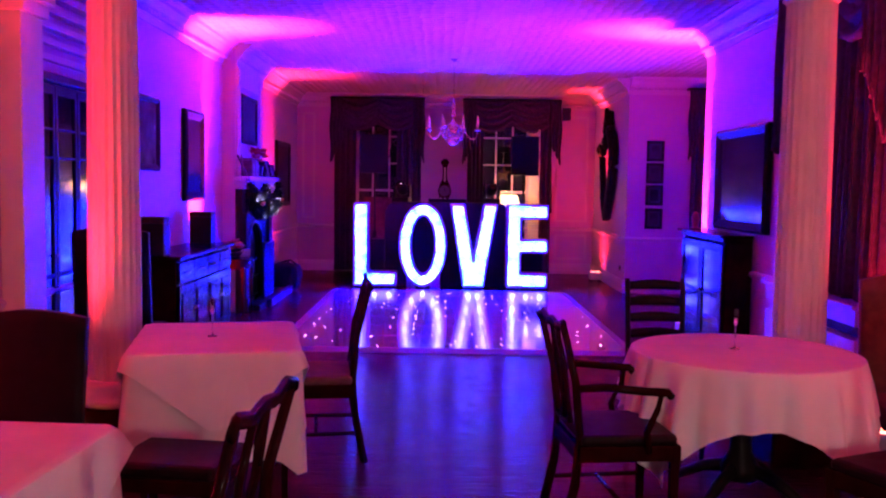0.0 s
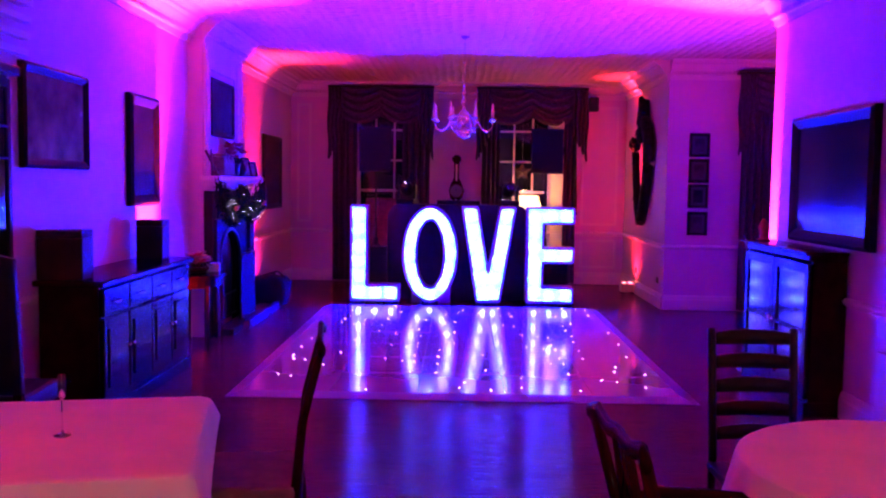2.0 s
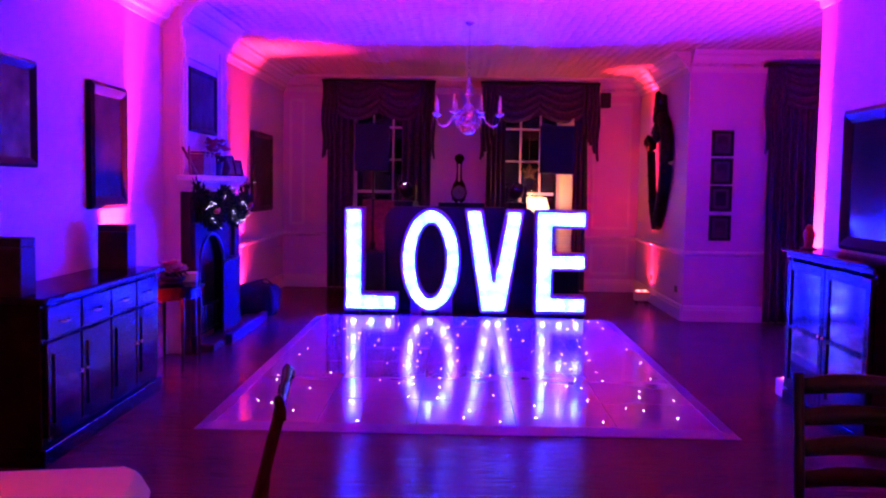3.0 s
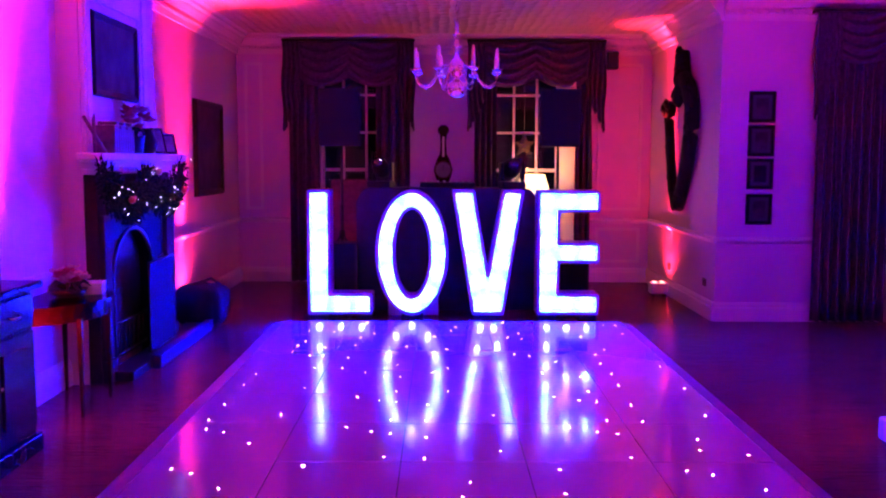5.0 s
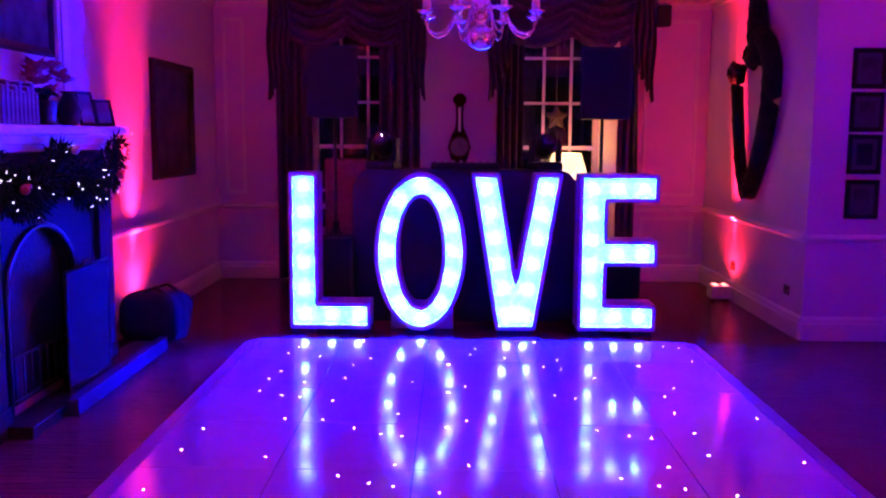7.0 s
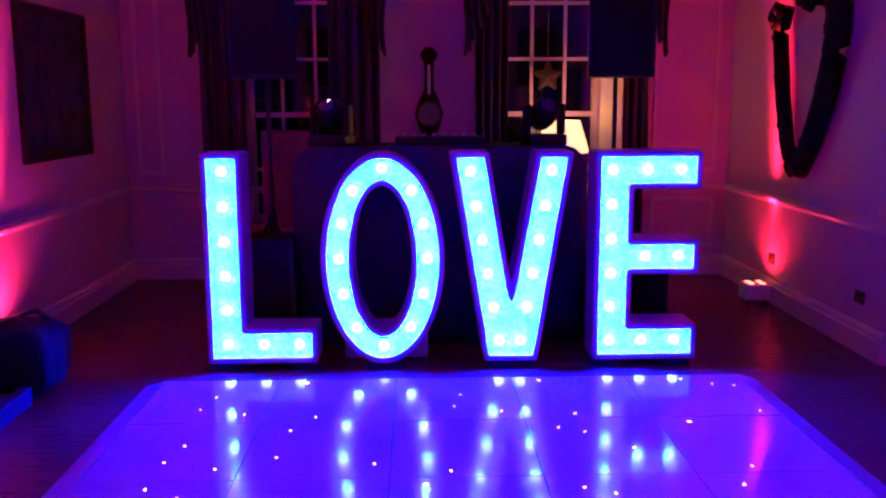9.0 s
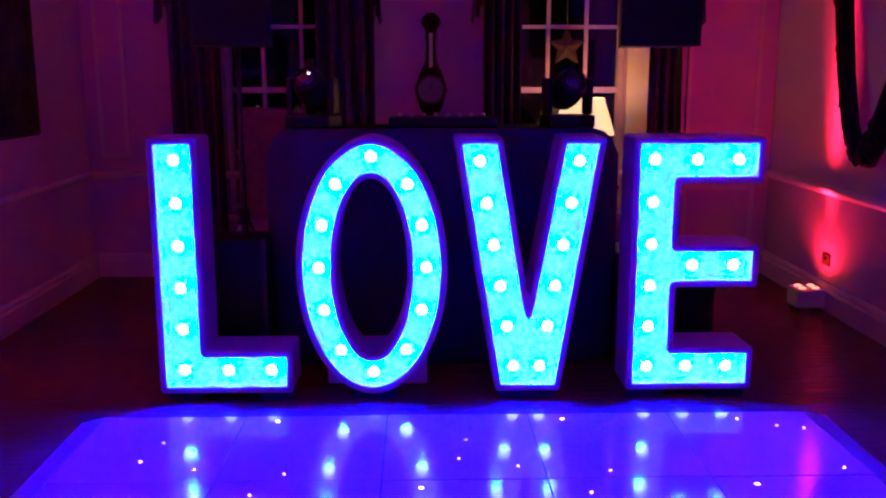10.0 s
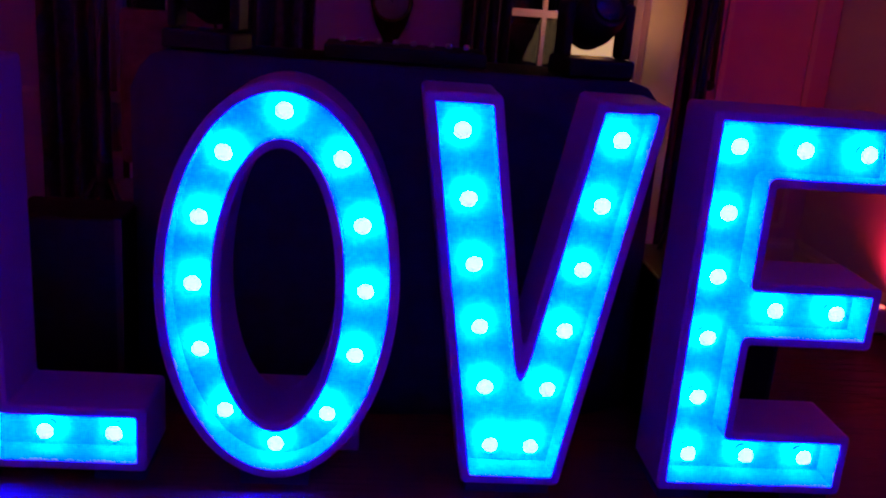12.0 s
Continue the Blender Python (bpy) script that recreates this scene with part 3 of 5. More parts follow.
def letter(name, lit_outer, lit_inner, rim_outer, rim_inner, bulbs, label, feet):
    t = thing(name, label, "illuminated letter", pose(0, LY, 0), "light-up letters")
    body, tray = Geo(), Geo()
    c = 0.006
    soft = lambda lo, hi, k: [Vector(p).lerp(Vector(q), k) for p, q in zip(lo, hi)]
    k = c / RIM
    ring(body, lit_outer, 0, soft(rim_outer, lit_outer, k), 0, smooth=False)
    ring(body, soft(rim_outer, lit_outer, k), 0, rim_outer, c)
    ring(body, rim_outer, c, rim_outer, DEPTH)
    ring(tray, lit_outer, TRAYD, lit_outer, 0.001)
    if lit_inner:
        ring(body, lit_inner, 0, soft(rim_inner, lit_inner, k), 0, True, smooth=False)
        ring(body, soft(rim_inner, lit_inner, k), 0, rim_inner, c, True)
        ring(body, rim_inner, c, rim_inner, DEPTH, True)
        ring(body, rim_outer, DEPTH, rim_inner, DEPTH)
        ring(tray, lit_inner, TRAYD, lit_inner, 0.001, True)
        ring(tray, lit_outer, TRAYD, lit_inner, TRAYD, True)
    else:
        face(body, rim_outer, DEPTH, True)
        face(tray, lit_outer, TRAYD)
    part("body", body, LACQ, t, "white letter body with violet light in its colour", weld=True)
    part("tray", tray, TRAY, t, "bright recessed white tray", weld=True)
    for x0, x1, z1 in feet:
        part("foot", B(x0, x1, 0.03, DEPTH - 0.02, 0, z1, bevel=0.006), BLACK, t)
    for x, z in bulbs:
        b = new("bulb", BULB_MESH)
        b.parent, b.location = t, (x, TRAYD - 0.042, z)
        for nm, mesh in (("bulb_back_glow", BULB_BACK_MESH), ("bulb_socket", SOCKET_MESH)):
            new(nm, mesh).parent = b
    return t


R_BULB = 0.0295
arc_of = lambda a, b, n: [(max(1e-4, R_BULB * math.sin(math.radians(a + (b - a) * k / n))), -R_BULB * math.cos(math.radians(a + (b - a) * k / n))) for k in range(n + 1)]
BULB_MESH = Geo().lathe(arc_of(0, 84, 8), seg=16, m=pose(0, 0, 0, -90)).data("bulb", BULB)
# added rear shell, hidden from the front by the white cap
BULB_BACK_MESH = Geo().lathe(arc_of(84, 165, 5), seg=16, m=pose(0, 0, 0, -90)).data("bulb_back_glow", BULB_BACK)
SOCKET_MESH = Geo().lathe([(0.014, 0.026), (0.014, 0.032), (0.019, 0.034), (0.019, 0.041)], seg=12, m=pose(0, 0, 0, -90)).data("bulb_socket", CANWHITE)


def solid(name, poly, bulbs, label, feet, r=(0.004, 0.03), rr=(0.02, 0.012)):
    lit = fillet(poly, r)
    letter(name, lit, None, fillet(offset(poly, RIM), rr), None, bulbs, label, feet)


Z0, Z1 = 0.078, 1.275
col = lambda x0, z0, x1, z1, n: [(x0 + (x1 - x0) * i / (n - 1), z0 + (z1 - z0) * i / (n - 1)) for i in range(n)]
LLAB = "tall white marquee letter %s with glowing blue-white bulbs"
solid("letter_l", [(-1.21, Z0), (-0.617, Z0), (-0.617, 0.235), (-1.035, 0.235), (-1.035, Z1), (-1.21, Z1)],
      col(-1.132, 0.15, -1.132, 1.194, 6) + [(-0.915, 0.148), (-0.703, 0.148)], LLAB % "L", [(-1.22, -1.05, 0.045), (-0.76, -0.6, 0.045)])
oc = Vector((-0.193, 0.672))
sh = lambda e: [p + oc for p in e]
letter("letter_o", sh(ellipse(0.335, 0.60)), sh(ellipse(0.2, 0.465)), sh(ellipse(0.367, 0.632)), sh(ellipse(0.172, 0.437)),
       [(oc.x + 0.263 * math.sin(a), oc.y + 0.538 * math.cos(a)) for a in (0, 0.72, 1.18, 1.58, 1.99, 2.48, math.pi, -2.48, -1.99, -1.58, -1.18, -0.72)],
       LLAB % "O", [(-0.3, -0.08, 0.058)])
solid("letter_v", [(0.437, Z0), (0.706, Z0), (0.897, Z1), (0.738, Z1), (0.570, 0.33), (0.408, Z1), (0.240, Z1)],
      col(0.33, 1.187, 0.505, 0.158, 6) + col(0.811, 1.187, 0.637, 0.158, 6), LLAB % "V", [(0.43, 0.71, 0.045)], r=(0.004, 0.03))
solid("letter_e", [(1.092, Z0), (1.661, Z0), (1.661, 0.237), (1.26, 0.237), (1.26, 0.602), (1.661, 0.602), (1.661, 0.752), (1.26, 0.752), (1.26, 1.113), (1.661, 1.113), (1.661, Z1), (1.092, Z1)],
      col(1.176, 0.152, 1.176, 1.192, 6) + [(1.383, 1.192), (1.586, 1.192), (1.383, 0.672), (1.586, 0.672), (1.375, 0.152), (1.578, 0.152)], LLAB % "E", [(1.08, 1.26, 0.045), (1.5, 1.67, 0.045)])
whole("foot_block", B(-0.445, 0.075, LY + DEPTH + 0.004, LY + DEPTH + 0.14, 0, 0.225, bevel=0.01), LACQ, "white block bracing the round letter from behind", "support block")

# ---- starlit dance floor ----
DX0, DY1, PW, PD, NX, NY = -1.425, 12.27, 0.655, 0.69, 5, 7
dance = thing("dance_floor", "white glossy starlit dance floor with pinprick lights", "dance floor", pose(0, 0, 0))
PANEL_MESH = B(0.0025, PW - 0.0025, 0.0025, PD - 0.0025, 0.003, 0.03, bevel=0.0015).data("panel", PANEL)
LED_MESHES = []
rnd = random.Random(5)
for i in range(6):
    g = Geo()
    for k in range(rnd.choice((3, 3, 4, 5))):
        g.lathe([(0.0056, 0.0302), (0.0045, 0.0322), (0.0018, 0.0332)], rnd.uniform(0.05, PW - 0.05), rnd.uniform(0.05, PD - 0.05), seg=8)
    LED_MESHES.append(g.data("starlights", LED))
part("underlay", B(DX0, DX0 + NX * PW, DY1 - NY * PD, DY1, 0, 0.003), PLASTIC, dance)
for i in range(NX):
    for j in range(NY):
        p = new("panel", PANEL_MESH)
        p.parent, p.location = dance, (DX0 + i * PW, DY1 - (j + 1) * PD, 0)
        p.rotation_euler = (radians(rnd.uniform(-0.16, 0.16)), radians(rnd.uniform(-0.16, 0.16)), 0)   # hand-laid, not quite level
        s = new("starlights", LED_MESHES[(i * 3 + j * 5 + rnd.randrange(3)) % 6])
        s.parent = p
ex0, ex1, ey0, ey1, ew = DX0, DX0 + NX * PW, DY1 - NY * PD, DY1, 0.11


def edging(a, b, c, d):
    vs = [(*a, 0.001), (*b, 0.001), (*c, 0.001), (*d, 0.001), (*a, 0.004), (*b, 0.004), (*c, 0.03), (*d, 0.03)]
    return Geo().add(vs, [(3, 2, 1, 0), (4, 5, 6, 7), (0, 1, 5, 4), (1, 2, 6, 5), (2, 3, 7, 6), (3, 0, 4, 7)])


for q in (((ex0 - ew, ey0 - ew), (ex1 + ew, ey0 - ew), (ex1, ey0), (ex0, ey0)), ((ex1 + ew, ey0 - ew), (ex1 + ew, ey1), (ex1, ey1), (ex1, ey0)),
          ((ex0 - ew, ey1), (ex0 - ew, ey0 - ew), (ex0, ey0), (ex0, ey1))):
    part("edging_ramp", edging(*q), ALU, dance, "sloping edge strip with violet light in its colour")

# ---- disc jockey's corner behind the letters ----
booth = thing("dj_booth", "black cloth-covered disc jockey booth with rounded shoulders", "booth", pose(0.17, 13.1, 0))


def booth_front(u, v):
    a = (u - 0.5) * 2
    s = 0.985 * a
    top = 1.30 - 0.16 * max(0, abs(a) - 0.86) ** 2 / 0.0196 * 0.9
    return Vector((s, 0.10 * abs(a) ** 6 * 2 + 0.008 * math.sin(23 * u + 4 * v), top * v))


part("front_cover", Geo().sheet(booth_front, 40, 10, thick=(0, 0.62, 0)), BLACK, booth)
part("top_board", B(-0.8, 0.8, 0.12, 0.58, 1.285, 1.305, bevel=0.006), PLASTIC, booth)


def moving_head(x, y, z, tilt, turn):
    t = thing("moving_head_light", "black moving-head stage light standing switched off on the booth", "stage light", pose(x, y, z, 0, 0, turn), "stage lights")
    part("base", B(-0.13, 0.13, -0.11, 0.11, 0, 0.07, bevel=0.012), PLASTIC, t)
    for s in (-1, 1):
        part("yoke_arm", B(s * 0.12 - 0.018, s * 0.12 + 0.018, -0.05, 0.05, 0.07, 0.27, bevel=0.012), PLASTIC, t)
    h = part("head", Geo().lathe([(0.05, -0.11), (0.085, -0.10), (0.095, -0.03), (0.09, 0.06), (0.075, 0.10), (0.07, 0.115)], seg=20, m=pose(0, 0, 0.21, tilt)), PLASTIC, t)
    if turn < 0:
        part("indicator_light", Geo().ball((0.02, -0.1, 0.295), 0.006, 8, 6), FAIRY, h)
    part("lens", Geo().lathe([(0.062, 0.116), (0.05, 0.126), (0.02, 0.132)], seg=16, m=pose(0, 0, 0.21, tilt)), DARKGLASS, h)


moving_head(0.865, 13.35, 1.305, 65, 12)
moving_head(-0.55, 13.35, 1.305, 60, -15)
mixer = thing("mixer_desk", "small black mixing desk on the booth top", "mixer", pose(0.17, 13.45, 1.305))
part("case", B(-0.3, 0.3, -0.14, 0.14, 0, 0.055, bevel=0.008), PLASTIC, mixer)
for i in range(8):
    part("knob", Geo().lathe([(0.012, 0.055), (0.011, 0.072), (0.004, 0.074)], -0.24 + 0.068 * i, 0.04, seg=10), CANWHITE, mixer)


def pa_speaker(x):
    s = thing("loudspeaker", "black box loudspeaker with a grille, high on its stand", "loudspeaker", pose(x, 13.58, 1.75), "pa speakers")
    g = Geo()
    for z0, z1 in ((0, 0.62),):
        vs = [(-0.225, -0.18, z0), (0.225, -0.18, z0), (0.16, 0.18, z0), (-0.16, 0.18, z0), (-0.225, -0.18, z1), (0.225, -0.18, z1), (0.16, 0.18, z1), (-0.16, 0.18, z1)]
        g.add(vs, [(3, 2, 1, 0), (4, 5, 6, 7), (0, 1, 5, 4), (1, 2, 6, 5), (2, 3, 7, 6), (3, 0, 4, 7)])
    part("cabinet", g, PLASTIC, s)
    part("grille", B(-0.205, 0.205, -0.192, -0.181, 0.02, 0.6, bevel=0.004), GRILLE, s)
    part("handle", Geo().tube([(0.2, -0.05, 0.25), (0.24, -0.05, 0.27), (0.24, -0.05, 0.37), (0.2, -0.05, 0.39)], 0.01, 6), PLASTIC, s)
    st = thing("speaker_stand", "black tripod stand carrying a loudspeaker", "speaker stand", pose(x, 13.58, 0), "speaker stands")
    part("pole", Geo().tube([(0, 0, 0.25), (0, 0, 1.1)], 0.019, 10), IRON, st)
    part("upper_pole", Geo().tube([(0, 0, 1.0), (0, 0, 1.75)], 0.016, 10), IRON, st)
    part("collar", Geo().lathe([(0.03, 0.72), (0.034, 0.74), (0.034, 0.8), (0.03, 0.82)], seg=14), PLASTIC, st)
    for k in range(3):
        a = math.radians(90 + 120 * k)
        l = part("leg", Geo().tube([(0.03 * math.cos(a), 0.03 * math.sin(a), 0.75), (0.45 * math.cos(a), 0.45 * math.sin(a), 0.02)], 0.012, 8), IRON, st)
        part("rubber_foot", Geo().ball((0.45 * math.cos(a), 0.45 * math.sin(a), 0.018), 0.018, 8, 6), PLASTIC, l)
        part("brace", Geo().tube([(0, 0, 0.3), (0.26 * math.cos(a), 0.26 * math.sin(a), 0.35)], 0.008, 6), IRON, st)


pa_speaker(1.39)
pa_speaker(-1.0)
case = thing("flight_case", "black flight case standing on the floor behind the letters", "flight case", pose(-1.0, 13.3, 0))
part("body", B(-0.2, 0.2, -0.25, 0.05, 0.03, 0.72, bevel=0.01), PLASTIC, case)
for sx in (-0.2, 0.2):
    part("edge_rail", B(sx - 0.012, sx + 0.012, -0.262, -0.238, 0.03, 0.73), IRON, case)
for sx in (-0.16, 0.16):
    for sy in (-0.2, 0.0):
        part("castor", Geo().ball((sx, sy, 0.02), 0.02, 8, 6), PLASTIC, case)
sub = thing("bass_speaker", "black bass loudspeaker box on the floor behind the letters", "loudspeaker", pose(1.42, 13.35, 0))
part("cabinet", B(-0.26, 0.26, -0.25, 0.25, 0.02, 0.60, bevel=0.012), PLASTIC, sub)
part("grille", B(-0.235, 0.235, -0.262, -0.251, 0.05, 0.57, bevel=0.004), GRILLE, sub)

# table lamp and side tables under the far windows
def side_table(x, y, h, w=0.5):
    t = thing("side_table", "small dark wooden side table under the window", "side table", pose(x, y, 0), "side tables")
    part("top", B(-w / 2, w / 2, -0.2, 0.2, h - 0.025, h, bevel=0.008), MAHOG, t)
    part("apron", B(-w / 2 + 0.04, w / 2 - 0.04, -0.16, 0.16, h - 0.1, h - 0.025), MAHOG, t)
    for sx in (-1, 1):
        for sy in (-1, 1):
            part("leg", Geo().tube([(sx * (w / 2 - 0.05), sy * 0.15, h - 0.05), (sx * (w / 2 - 0.05), sy * 0.15, 0)], 0.018, 4, 0.012), MAHOG, t)


side_table(1.27, 15.1, 0.78)
lamp = thing("table_lamp", "lit table lamp with a cream cloth shade by the window", "table lamp", pose(1.27, 15.08, 0.78))
part("base", Geo().lathe([(0.07, 0), (0.075, 0.02), (0.03, 0.05), (0.045, 0.12), (0.055, 0.2), (0.03, 0.29), (0.012, 0.31), (0.012, 0.4)], seg=20), BRASS, lamp)
part("shade", Geo().lathe([(0.235, 0.37), (0.15, 0.64)], seg=28, caps=False), SHADE, lamp, "glowing cream cone shade")
lb = bpy.data.lights.new("table_lamp_bulb", "POINT")
lb.energy, lb.color, lb.shadow_soft_size = 22, (1.0, 0.45, 0.15), 0.05
new("table_lamp_bulb", lb).location = (1.27, 15.08, 1.46)
whole("window_shutter", B(-0.10, 0.10, -0.013, 0.013, 0.0, 2.6, bevel=0.004), CREAM, "cream painted folded window shutter beside the glass", "shutter", m=pose(1.735, 15.28, 0, 0, 0, -25))
rod = thing("curtain_draw_rod", "dark wooden curtain draw rod with a knob beside the curtain", "draw rod", pose(2.075, 15.25, 0, 0, -1.5))
part("rod", Geo().tube([(0, 0, 1.16), (0, 0, 3.102)], 0.016, 8), OAK, rod)
part("knob", Geo().ball((-0.01, 0, 1.14), 0.032, 12, 8), OAK, rod)
star = Geo()
vs = []
for k in range(10):
    r, a = (0.155 if k % 2 == 0 else 0.075), math.pi / 2 + k * math.pi / 5
    vs.append((r * math.cos(a), 0, r * math.sin(a)))
star.add([(0, -0.02, 0)] + vs + [(0, 0.02, 0)], [(0, k + 1, (k + 1) % 10 + 1) for k in range(10)] + [(11, (k + 1) % 10 + 1, k + 1) for k in range(10)])
stob = thing("hanging_star", "dark red star decoration hanging in the window", "star decoration", pose(1.19, 15.45, 1.8))
part("star", star, DULLRED, stob)
part("string", Geo().tube([(0, 0, 0.12), (0, 0, 1.08)], 0.0015, 4), PAPER, stob)
chairx = thing("window_chair", "pale upholstered chair standing before the dark window", "chair", pose(-1.03, 14.6, 0))
part("seat", B(-0.25, 0.25, -0.25, 0.25, 0.38, 0.47, bevel=0.03), ROSE, chairx)
part("backrest", B(-0.24, 0.24, 0.2, 0.27, 0.55, 1.36, bevel=0.03), ROSE, chairx)
for sx in (-0.22, 0.22):
    for sy in (-0.22, 0.22):
        part("leg", Geo().tube([(sx, sy, 0.4), (sx, sy, 0)], 0.022, 4, 0.015), MAHOG, chairx)
    part("back_post", Geo().tube([(sx, 0.235, 0.45), (sx, 0.235, 0.6)], 0.02, 4), MAHOG, chairx)

# banjo barometer between the windows
bar = thing("barometer", "dark wooden banjo barometer with a pale dial on the wall", "barometer", pose(0.13, FY, -0.075))
prof = [(0.03, 1.24), (0.05, 1.27), (0.04, 1.33), (0.09, 1.42), (0.125, 1.55), (0.09, 1.67), (0.045, 1.76), (0.038, 1.9), (0.045, 2.0), (0.075, 2.05), (0.07, 2.09), (0.03, 2.13)]
g = Geo()
n = len(prof)
vs = [(s * r, y, z) for y in (-0.045, -0.004) for r, z in prof for s in (-1, 1)]
fs = []
for i in range(n - 1):
    a = 2 * i
    fs += [(a, a + 1, a + 3, a + 2), (2 * n + a, 2 * n + a + 2, 2 * n + a + 3, 2 * n + a + 1), (a, a + 2, 2 * n + a + 2, 2 * n + a), (a + 1, 2 * n + a + 1, 2 * n + a + 3, a + 3)]
fs += [(0, 2 * n, 2 * n + 1, 1), (2 * n - 2, 2 * n - 1, 4 * n - 1, 4 * n - 2)]
part("case", g.add(vs, fs), MAHOG, bar)
part("bezel", Geo().lathe([(0.112, 0), (0.112, 0.02), (0.1, 0.026), (0.096, 0.016)], seg=32, m=pose(0, -0.045, 1.55, 90), caps=False), GILT, bar)
part("dial", Geo().lathe([(0.098, 0.0), (0.098, 0.014)], seg=32, m=pose(0, -0.045, 1.55, 90)), DIAL, bar, "round dark mauve dial")
part("needle", B(-0.003, 0.003, -0.064, -0.061, 1.55, 1.63), IRON, bar)
part("thermometer", B(-0.014, 0.014, -0.052, -0.045, 1.72, 1.98), PAPER, bar)
whole("satellite_speaker", Geo().box(-0.07, 0.07, -0.16, -0.03, -0.11, 0.11, bevel=0.012).box(-0.02, 0.02, -0.04, 0, -0.03, 0.03), PLASTIC, "small black loudspeaker fixed high on the wall", "loudspeaker", m=pose(2.30, FY, 2.88))


# ---- pictures ----
def picture(name, w, h, m, frame_mat, art, border=0.05, depth=0.035, label="", group="", mount=None):
    """A framed picture in its own x-z plane, its back on y = 0 and its face towards -y."""
    t = thing(name, label, "picture", m, group)
    g = Geo()
    pr = [(0, 0), (0, -depth * 0.7), (border * 0.3, -depth), (border * 0.7, -depth * 0.75), (border, -depth * 0.5), (border, 0)]
    cs = [(-1, -1), (1, -1), (1, 1), (-1, 1)]
    vs = [(sx * (w / 2 - d), y, sz * (h / 2 - d)) for sx, sz in cs for d, y in pr]
    n = len(pr)
    g.add(vs, [(k * n + i, k * n + i + 1, ((k + 1) % 4) * n + i + 1, ((k + 1) % 4) * n + i) for k in range(4) for i in range(n - 1)])
    part("frame", g, frame_mat, t)
    if mount:
        part("mount", B(-w / 2 + border, w / 2 - border, -depth * 0.4, -0.004, -h / 2 + border, h / 2 - border), DARKCARD, t)
        part("image", B(-w / 2 + border + mount, w / 2 - border - mount, -depth * 0.4 - 0.003, -depth * 0.4, -h / 2 + border + mount, h / 2 - border - mount), art, t)
    else:
        part("image", B(-w / 2 + border * 0.95, w / 2 - border * 0.95, -depth * 0.45, -0.004, -h / 2 + border * 0.95, h / 2 - border * 0.95), art, t)
    return t


WEST = lambda y, z: pose(LX, y, z, 0, 0, 90)
picture("picture", 0.98, 0.66, WEST(6.83, 1.985), FRAMEB, ARTL, 0.06, 0.05, "wide dark-framed landscape print on the wall")
picture("picture", 0.70, 0.93, WEST(8.49, 1.835), FRAMEB, ARTD, 0.09, 0.06, "tall blackened portrait-shaped painting in a heavy dark frame")
picture("picture", 0.95, 0.60, pose(BX, 10.52, 2.35, 0, 0, 90), FRAMEB, ART, 0.05, 0.04, "dark oil painting hanging over the mantelpiece")
picture("picture", 1.2, 1.05, WEST(13.85, 1.72), OAK, ART, 0.07, 0.05, "large dark painting in a black frame beyond the fireplace")
for z, art in ((2.13, ART), (1.80, ART), (1.475, ARTD), (1.125, ART)):
    picture("picture", 0.26, 0.305, pose(3.25, WY, z), FRAMEB, art, 0.035, 0.025, "small black-framed picture, one of a column of four", "column of four pictures", mount=0.035)

# carving on the bay's right wall: two leafy arms that meet in a point under a tall crest
mir = thing("wall_carving", "tall dark wooden wall carving with leafy arms and high crest", "wall carving", pose(FX, 13.7, 0, 0, 0, -90))
RIGHT_ARM = [(0.12, 2.5), (0.32, 2.4), (0.46, 2.2), (0.46, 1.95), (0.33, 1.6), (0.14, 1.27), (-0.02, 1.08)]
LEFT_ARM = [(-0.40, 2.27), (-0.48, 2.08), (-0.44, 1.9), (-0.36, 1.58), (-0.25, 1.27), (-0.08, 1.07)]
rnd = random.Random(3)


def along(pts, s):
    k = min(int(s * (len(pts) - 1)), len(pts) - 2)
    return Vector(pts[k]).lerp(Vector(pts[k + 1]), s * (len(pts) - 1) - k)


def carved(path, n, fat, lumps, taper=0.38):
    """A carved arm along a path: a tapering core and a ragged skin of small bosses."""
    pts = [along(path, k / n) for k in range(n + 1)]
    core = Geo().tube([(a.x, -0.075, a.y) for a in pts], fat, 10, fat * (1 - taper))
    skin = Geo()
    for k in range(lumps):
        q = (k + rnd.random()) / lumps
        a, f = along(path, q), fat * (1 - taper * q)
        t, r = rnd.random() * 2 * math.pi, rnd.uniform(0.3, 0.55) * f
        skin.ball((a.x + 0.8 * f * math.cos(t), -0.08 - 0.55 * f * abs(math.sin(t)), a.y + rnd.uniform(-0.02, 0.02)), r, 8, 6, sz=rnd.uniform(0.8, 1.7))
    return core, skin


for nm, pts, n, fat, lumps, taper in (("right_arm", RIGHT_ARM, 26, 0.09, 84, 0.2), ("left_arm", LEFT_ARM, 20, 0.06, 60, 0.1)):
    core, skin = carved(pts, n, fat, lumps, taper)
    part("carved_relief", skin, CARVED, part(nm, core, CARVED, mir), kind="stuff")
core, skin = carved([(0.12, 2.25), (0.16, 2.4), (0.07, 2.53), (0.03, 2.66), (0.0, 2.8)], 16, 0.125, 46)
crest = part("crest", core, CARVED, mir)
part("carved_relief", skin, CARVED, crest, kind="stuff")
